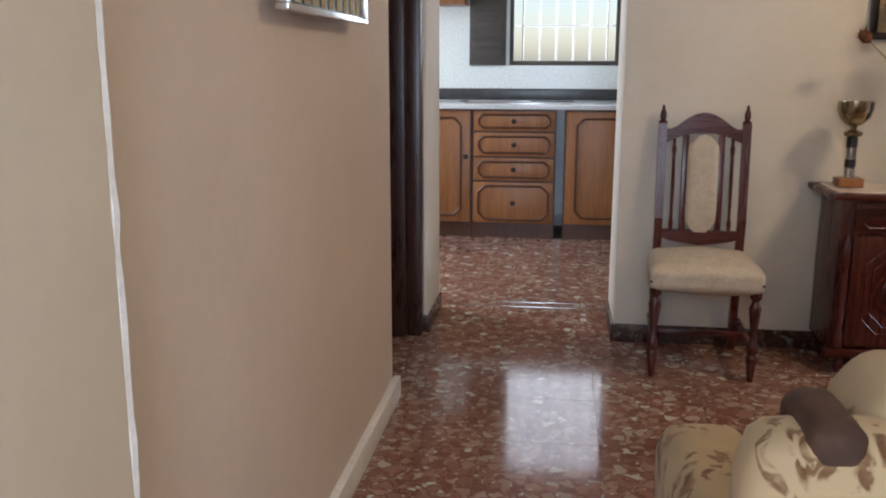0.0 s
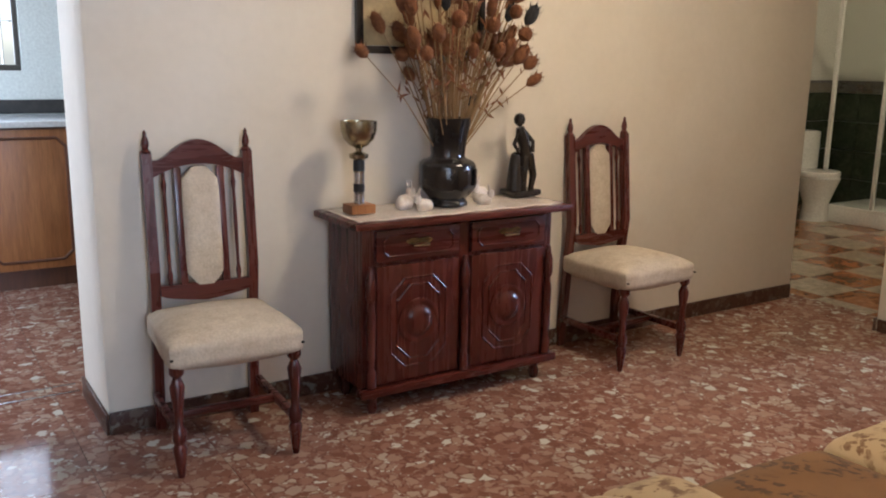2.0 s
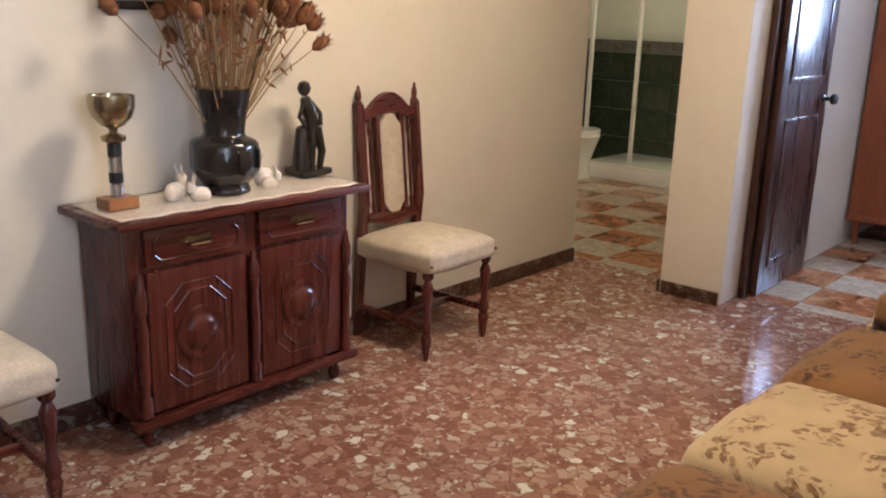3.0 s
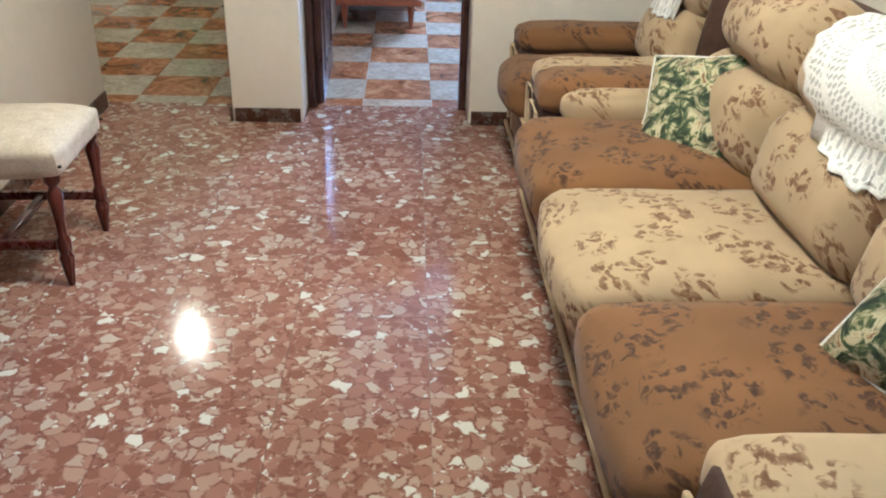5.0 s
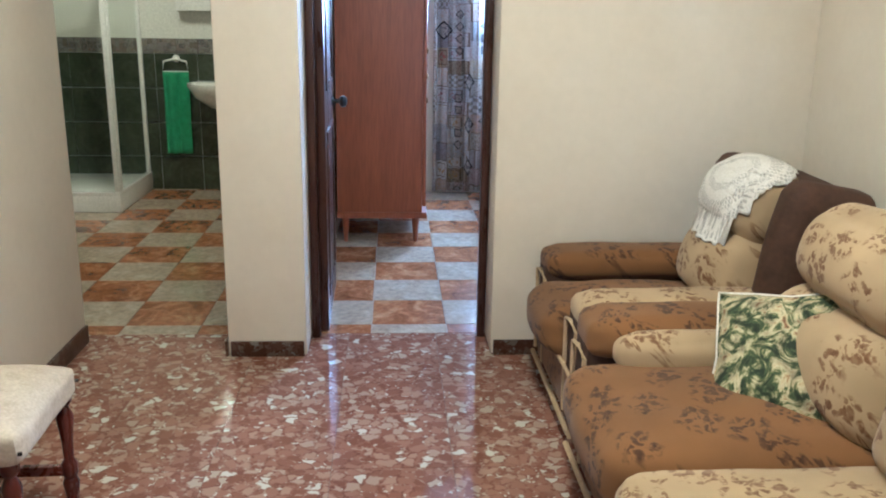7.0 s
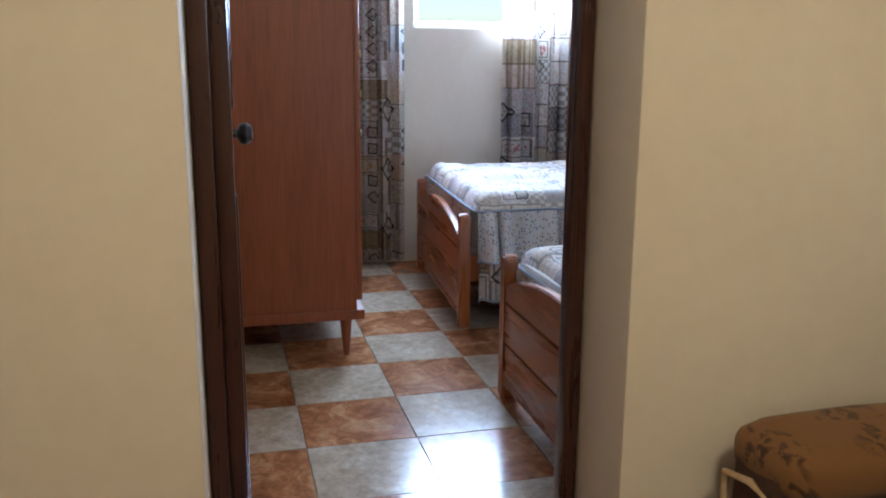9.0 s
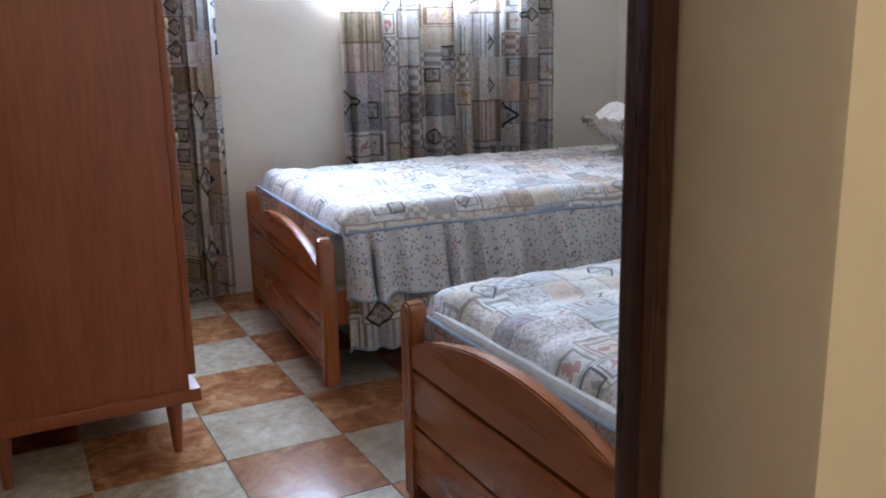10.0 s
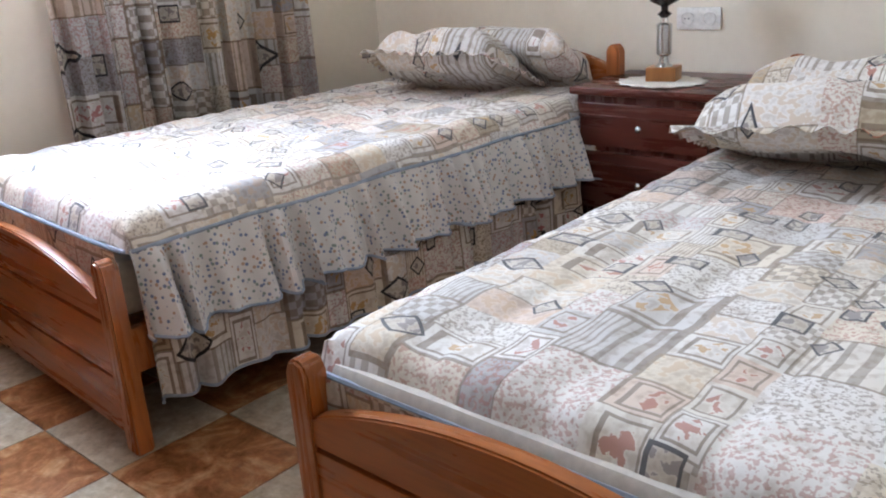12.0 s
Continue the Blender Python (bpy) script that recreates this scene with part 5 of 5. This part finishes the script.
def curtain(y0, y1, z0, z1, x, folds, seed, label):
    bm = bmesh.new()

    def f(u, v):
        y = y0 + (y1 - y0) * u
        ph = u * folds * 2 * math.pi + 0.9 * math.sin(u * 9 + seed)
        return (x + 0.035 * math.sin(ph) * (0.6 + 0.4 * v) + 0.012 * math.sin(ph * 2.3 + v * 2), y + 0.012 * math.sin(ph * 1.7), z1 + (z0 - z1) * v)

    sheet(bm, f, folds * 12, 16)
    tagged(part("curtain", bm, curtain_print, None, True), label, "curtain", "patterned curtains")


curtain(2.02, 2.42, 0.03, 2.36, 7.77, 6, 1, "long patchwork print curtain gathered beside the window")
curtain(0.2, 1.47, 0.3, 2.36, 7.77, 13, 2, "patchwork print curtain hanging behind the bed")
bm = bmesh.new()
tube(bm, [(7.77, 0.1, 2.38), (7.77, 2.55, 2.38)], 0.012)
tube(bm, [(7.77, 0.25, 2.38), (7.86, 0.25, 2.38)], 0.008)
tube(bm, [(7.77, 2.48, 2.38), (7.86, 2.48, 2.38)], 0.008)
tagged(part("curtain_rail", bm, steel), "thin metal curtain rail above the window", "curtain rail")


def board(bm, x0, x1, y0, y1, zs, crown, posth, knobs):
    """A bed end: three planks, the top one arched."""
    n = 16
    for (z0, z1) in zs[:-1]:
        box(bm, (x0 + 0.05, y0, z0), (x1 - 0.05, y1, z1), 0.004)
    z0, z1 = zs[-1]
    arch = lambda u: z1 - 0.09 + crown * math.sin(math.pi * u) ** 0.8 if u < 1 else z1 - 0.09
    o = [(x0 + 0.05, z0), (x1 - 0.05, z0)] + [(x1 - 0.05 - (x1 - x0 - 0.1) * i / n, arch(i / n) if i else z1 - 0.09) for i in range(n + 1)]
    prism(bm, o, y0, y1, "y", 0.004)


def bed(m, W, L, label, skirted, head_z):
    """Single bed: foot at y = 0, head at y = -L, x from 0 to W."""
    b = thing("bed", m, label, "bed", "single pine beds")
    bm = bmesh.new()
    board(bm, 0, W, -0.035, 0, [(0.05, 0.205), (0.213, 0.355), (0.363, 0.51)], 0.085, 0.53, 0)
    part("footboard", bm, pine, b)
    bm = bmesh.new()
    board(bm, 0, W, -L, -L + 0.035, [(0.25, 0.4), (0.41, 0.55), (0.56, head_z)], 0.1, 0.7, 0)
    part("headboard", bm, pine, b)
    for x in (0.0, W - 0.06):
        for y, h in ((-0.045, 0.53), (-L - 0.005, head_z)):
            bm = bmesh.new()
            prism(bm, [(x, 0), (x + 0.06, 0), (x + 0.06, h - 0.03), (x + 0.05, h - 0.008), (x + 0.03, h), (x + 0.01, h - 0.008), (x, h - 0.03)], y, y + 0.05, "y", 0.006)
            part("post", bm, pine_z, b)
    bm = bmesh.new()
    for x in (0.01, W - 0.035):
        box(bm, (x, -L + 0.04, 0.22), (x + 0.025, -0.04, 0.34), 0.004)
    bm.verts.index_update(), pieces("side_rail", bm, pine_z, b)
    bm = bmesh.new()
    soft(bm, (0.035, -L + 0.04, 0.34), (W - 0.035, -0.045, 0.52), 0.05, (0, 0, 0.01), 8, 0.002)
    part("mattress", bm, mattress_cloth, b)
    return b


def quilt(name, m, W, L, z, label, skirt):
    """Quilted spread over a mattress, with rows of stitching; a gathered valance hangs from it where skirt is set."""
    q = thing(name, m, label, "bedspread")
    bm = bmesh.new()

    def f(u, v):
        x, y = -0.012 + (W + 0.024) * u, -0.012 - (L - 0.05) * v
        ex = min(u, 1 - u) * W
        ey = v * L
        e = min(ex, ey)
        drop = 0.0 if e > 0.07 else 0.075 * (1 - math.sqrt(max(0, 1 - (1 - e / 0.07) ** 2)))
        st_ = abs(math.sin(x * math.pi / 0.24)) ** 0.35 * 0.017
        wr_ = 0.011 * noise.noise(Vector((x * 5, y * 5, 1))) + 0.008 * noise.noise(Vector((x * 15, y * 15, 4)))
        return (x, y, z + st_ + wr_ - drop)

    sheet(bm, f, 64, 110)
    part("cover", bm, quilt_print, q)
    bm = bmesh.new()
    edge = [(-0.012, -(L - 0.06), z - 0.06)] + [(-0.012, -(L - 0.06) + (L - 0.09) * i / 12, z - 0.062 + 0.004 * math.sin(i * 2)) for i in range(1, 13)]
    edge += [(0.0, -0.01, z - 0.064)] + [(W * i / 10, 0.0, z - 0.062) for i in range(1, 11)]
    tube(bm, edge, 0.006, 6)
    part("piping", bm, trim_blue, q)

    def frill(z1, z0, amp, wav, out, ys, ye, ma, nm):
        b2 = bmesh.new()

        def g(u, v):
            y = ys + (ye - ys) * u
            ph = u * wav + 1.3 * math.sin(u * 23)
            a = amp * v ** 0.5 * (1 + 0.7 * math.sin(u * 37))
            return (-0.014 - out * v + a * math.sin(ph), y + 0.5 * a * math.sin(ph * 0.7), z1 + (z0 - z1) * v + 0.006 * math.sin(ph * 0.5) * v)

        sheet(b2, g, 220, 10)
        part(nm, b2, ma, q)
        b3 = bmesh.new()
        tube(b3, [g(i / 220, 1.0) for i in range(221)], 0.005, 5)
        part("hem", b3, trim_blue, q)

    if skirt:
        frill(z - 0.062, 0.32, 0.03, 150, 0.05, -0.02, -(L - 0.06), speckle_print, "frill")
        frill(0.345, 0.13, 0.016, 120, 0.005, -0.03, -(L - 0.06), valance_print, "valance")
    bm = bmesh.new()

    def g2(u, v):
        return (W * u, 0.008 * math.sin(u * 75) * v, z - 0.06 - 0.14 * v)

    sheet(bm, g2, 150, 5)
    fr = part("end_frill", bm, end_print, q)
    fr.location = (0, 0.013, 0)
    return q


BED1 = pose(6.47, 2.05, 0, 0, 0, -3.5)
BED2 = pose(4.72, 2.125, 0, 0, 0, -0.5)
bed(BED1, 1.2, 2.2, "varnished pine single bed under the window", True, 0.78)
bed(BED2, 0.98, 2.25, "varnished pine single bed near the door", False, 0.76)
quilt("bedspread", BED1 @ pose(0.0, -0.05, 0), 1.18, 2.12, 0.605, "patchwork print quilted bedspread with gathered frill", True)
quilt("bedspread", BED2 @ pose(-0.0, -0.05, 0) @ Matrix.Translation((0, 0, 0)), 0.97, 2.15, 0.545, "patchwork print quilted bedspread on the bed", True)


def pillow(m, w, d, h, label, frill=0.06, seed=0):
    """A soft pillow with creases and a gathered frill round its seam."""
    o = thing("pillow", m, label, "pillow", "patchwork pillows")
    bm = bmesh.new()

    def rim(x, y):
        k = 1 + 0.035 * noise.noise(Vector((x * 2, y * 2, seed + 2)))
        r = 1 - 0.07 * abs(x * y) ** 3
        return x * w / 2 * k * r, y * d / 2 * k * r, 0.02 * noise.noise(Vector((x * 1.5, y * 1.5, seed)))

    def f(sgn):
        def g(u, v):
            x, y = 2 * u - 1, 2 * v - 1
            e = ((1 - x ** 4) * (1 - y ** 4)) ** 0.5 * (1 + 0.3 * noise.noise(Vector((x * 1.6, y * 1.6, seed + 7))))
            px, py, pz = rim(x, y)
            crease = 0.02 * noise.noise(Vector((x * 4, y * 4, seed + sgn))) * e
            return (px, py, pz + sgn * h * e * (0.72 if sgn > 0 else 0.28) + crease)
        return g

    sheet(bm, f(1), 30, 24), sheet(bm, f(-1), 30, 24)
    bmesh.ops.remove_doubles(bm, verts=bm.verts, dist=0.002)
    bmesh.ops.recalc_face_normals(bm, faces=bm.faces)
    part("cover", bm, pillow_print, o)
    if frill:
        bm = bmesh.new()

        def edge(u, v):
            a = (u % 1) * 4
            k, q = int(a), 2 * (a - int(a)) - 1
            x, y = ((q, -1), (1, q), (-q, 1), (-1, -q))[min(k, 3)]
            px, py, pz = rim(x, y)
            n = Vector((x ** 5, y ** 5, 0)).normalized()
            return (px + n.x * frill * v, py + n.y * frill * v, pz + 0.009 * v * math.sin(u * 2 * math.pi * 37 + 2 * math.sin(u * 40)) - 0.012 * v)

        sheet(bm, edge, 276, 3)
        part("frill", bm, pillow_print, o, True, 0.002)


pillow(Matrix.Translation((6.93, 0.2, 0.7)) @ pose(0, 0, 0, 24, 0, 6), 0.58, 0.44, 0.2, "frilled patchwork pillow on the bed", 0.06, 1)
pillow(Matrix.Translation((6.88, -0.02, 0.7)) @ pose(0, 0, 0, 38, 0, -3), 0.86, 0.34, 0.17, "patchwork pillow against the headboard", 0.0, 5)
pillow(Matrix.Translation((5.22, 0.57, 0.635)) @ pose(0, 0, 0, 17, 0, 12), 0.8, 0.6, 0.19, "plump frilled patchwork pillow on the bed", 0.06, 3)
pillow(Matrix.Translation((5.27, 0.13, 0.64)) @ pose(0, 0, 0, 22, 0, 0), 0.86, 0.36, 0.18, "patchwork pillow against the headboard", 0.0, 9)

ns = thing("nightstand", I4, "dark mahogany nightstand with two drawers", "nightstand")
NX0, NX1, NY1, NZ = 5.79, 6.38, 0.19, 0.66
bm = bmesh.new()
box(bm, (NX0 + 0.02, -0.25, 0.1), (NX1 - 0.02, NY1 - 0.03, NZ - 0.03), 0.004)
part("body", bm, mahogany, ns)
bm = bmesh.new()
box(bm, (NX0, -0.26, NZ - 0.03), (NX1, NY1, NZ), 0.008)
part("top", bm, mahogany_x, ns)
for z0, z1 in ((0.44, 0.6), (0.2, 0.42)):
    bm = bmesh.new()
    box(bm, (NX0 + 0.04, NY1 - 0.032, z0), (NX1 - 0.04, NY1 - 0.01, z1), 0.006)
    box(bm, (NX0 + 0.04, NY1 - 0.012, z1 - 0.05), (NX1 - 0.04, NY1 - 0.004, z1 - 0.04), 0.002)
    dr = part("drawer", bm, mahogany_x, ns)
    bm = bmesh.new()
    lathe(bm, [(0.006, 0), (0.006, 0.012), (0.013, 0.02), (0.004, 0.028)], n=12, m=Matrix.Translation(((NX0 + NX1) / 2, NY1 - 0.01, (z0 + z1) / 2)) @ pose(0, 0, 0, -90))
    part("knob", bm, steel, dr, label="small bright knob")
for x in (NX0 + 0.03, NX1 - 0.07):
    for y in (-0.24, NY1 - 0.08):
        bm = bmesh.new()
        box(bm, (x, y, 0), (x + 0.04, y + 0.04, 0.1), 0.004)
        part("foot", bm, mahogany, ns)
bm = bmesh.new()
sheet(bm, lambda u, v: (6.09 + 0.165 * v * (1 + 0.05 * math.cos(u * 2 * math.pi * 14) * (v > 0.8)) * math.cos(u * 6.2832), 0.02 + 0.13 * v * (1 + 0.05 * math.cos(u * 2 * math.pi * 14) * (v > 0.8)) * math.sin(u * 6.2832), NZ + 0.004 + 0.001 * math.sin(u * 88)), 98, 6)
tagged(part("doily", bm, lace, None, True, 0.003), "white lace doily on the nightstand", "doily", "crocheted doilies")
tl = thing("trophy_cup", pose(6.09, 0.0, NZ + 0.008, 0, 0, 12), "chrome trophy cup on a wooden block", "trophy")
bm = bmesh.new()
box(bm, (-0.055, -0.045, 0), (0.055, 0.045, 0.05), 0.003)
part("base", bm, kitchen_wood, tl)
bm = bmesh.new()
lathe(bm, [(0.034, 0.05), (0.018, 0.062), (0.014, 0.085), (0.026, 0.095), (0.027, 0.1), (0.027, 0.19), (0.028, 0.2), (0.014, 0.206), (0.012, 0.225)], (0, 0, 0), 18)
part("stem", bm, steel, tl)
bm = bmesh.new()
lathe(bm, [(0.012, 0.222), (0.026, 0.235), (0.012, 0.248), (0.014, 0.262), (0.05, 0.28), (0.072, 0.315), (0.076, 0.345), (0.071, 0.345), (0.06, 0.31), (0.02, 0.285)], (0, 0, 0), 22)
part("cup", bm, dark_bronze, tl)
so = thing("wall_socket", pose(6.09, -0.28, 0.86), "white double wall socket plate", "socket")
bm = bmesh.new()
box(bm, (-0.09, 0.001, -0.042), (0.09, 0.012, 0.042), 0.006)
part("plate", bm, socket_plastic, so)
bm = bmesh.new()
for x in (-0.045, 0.045):
    lathe(bm, [(0.027, 0), (0.027, 0.004), (0.022, 0.004), (0.021, 0.001)], n=18, m=Matrix.Translation((x, 0.0115, 0)) @ pose(0, 0, 0, -90))
bm.verts.index_update(), pieces("rim", bm, socket_plastic, so)
bm = bmesh.new()
for x in (0.037, 0.053):
    lathe(bm, [(0.003, 0), (0.003, 0.001)], n=8, m=Matrix.Translation((x, 0.013, 0)) @ pose(0, 0, 0, -90))
bm.verts.index_update(), pieces("hole", bm, black_plastic, so)


# ---- tiles ----
def tiles(parent, size, gap, x0, y0, x1, y1, gx, gy, pick, name="floor_tile", thick=0.006):
    """Square floor tiles on a grid through (gx, gy), cut at the room's edges."""
    cache = {}
    i0, j0 = math.floor((x0 - gx) / size), math.floor((y0 - gy) / size)
    for i in range(i0, math.ceil((x1 - gx) / size)):
        for j in range(j0, math.ceil((y1 - gy) / size)):
            a0, a1 = max(x0, gx + i * size) + gap / 2, min(x1, gx + (i + 1) * size) - gap / 2
            b0, b1 = max(y0, gy + j * size) + gap / 2, min(y1, gy + (j + 1) * size) - gap / 2
            if a1 - a0 < 0.01 or b1 - b0 < 0.01:
                continue
            ma = pick(i, j)
            key = (round(a1 - a0, 3), round(b1 - b0, 3), ma.name)
            if key not in cache:
                bm = bmesh.new()
                w, d, e = (a1 - a0) / 2, (b1 - b0) / 2, 0.0003
                lo = [bm.verts.new((sx * w, sy * d, -thick)) for sx, sy in ((-1, -1), (1, -1), (1, 1), (-1, 1))]
                md = [bm.verts.new((sx * w, sy * d, -e)) for sx, sy in ((-1, -1), (1, -1), (1, 1), (-1, 1))]
                hi = [bm.verts.new((sx * (w - e), sy * (d - e), 0)) for sx, sy in ((-1, -1), (1, -1), (1, 1), (-1, 1))]
                for p, q in ((lo, md), (md, hi)):
                    for k in range(4):
                        bm.faces.new((p[k], p[(k + 1) % 4], q[(k + 1) % 4], q[k]))
                bm.faces.new(hi)
                me = bpy.data.meshes.new(name)
                bm.to_mesh(me)
                bm.free()
                me.materials.append(ma)
                cache[key] = me
            ob = new(name, cache[key])
            ob.parent = parent
            ob.location = ((a0 + a1) / 2, (b0 + b1) / 2, 0)


chequer = lambda i, j: tile_rust if (i + j) % 2 == 0 else tile_beige
tiles(floor_living, 0.40, 0.0016, -1.5, -0.6, ET, 6.45, 0.13, 0.15, lambda i, j: terrazzo_floor)
tiles(floor_bedroom, 0.356, 0.004, ET, -0.28, 7.85, 3.12, 5.40, 2.492, chequer)
tiles(floor_bathroom, 0.356, 0.004, ET, 3.3, 7.95, 6.3, 5.40, 3.65, chequer)

wb = bpy.data.objects["wall_bathroom"]
tm = {}
for row in range(4):
    for col in range(9):
        y0, z0 = 3.3 + col * 0.335, row * 0.275
        bm = bmesh.new()
        box(bm, (7.938, y0 + 0.002, z0 + 0.002), (7.951, y0 + 0.333, z0 + 0.273), 0.002, None, 1)
        part("wall_tile", bm, green_tile, wb, False)
    for col in range(10):
        x0, z0 = 4.5 + col * 0.343, row * 0.275
        bm = bmesh.new()
        box(bm, (x0 + 0.002, 6.288, z0 + 0.002), (x0 + 0.341, 6.301, z0 + 0.273), 0.002, None, 1)
        part("wall_tile", bm, green_tile, wb, False)
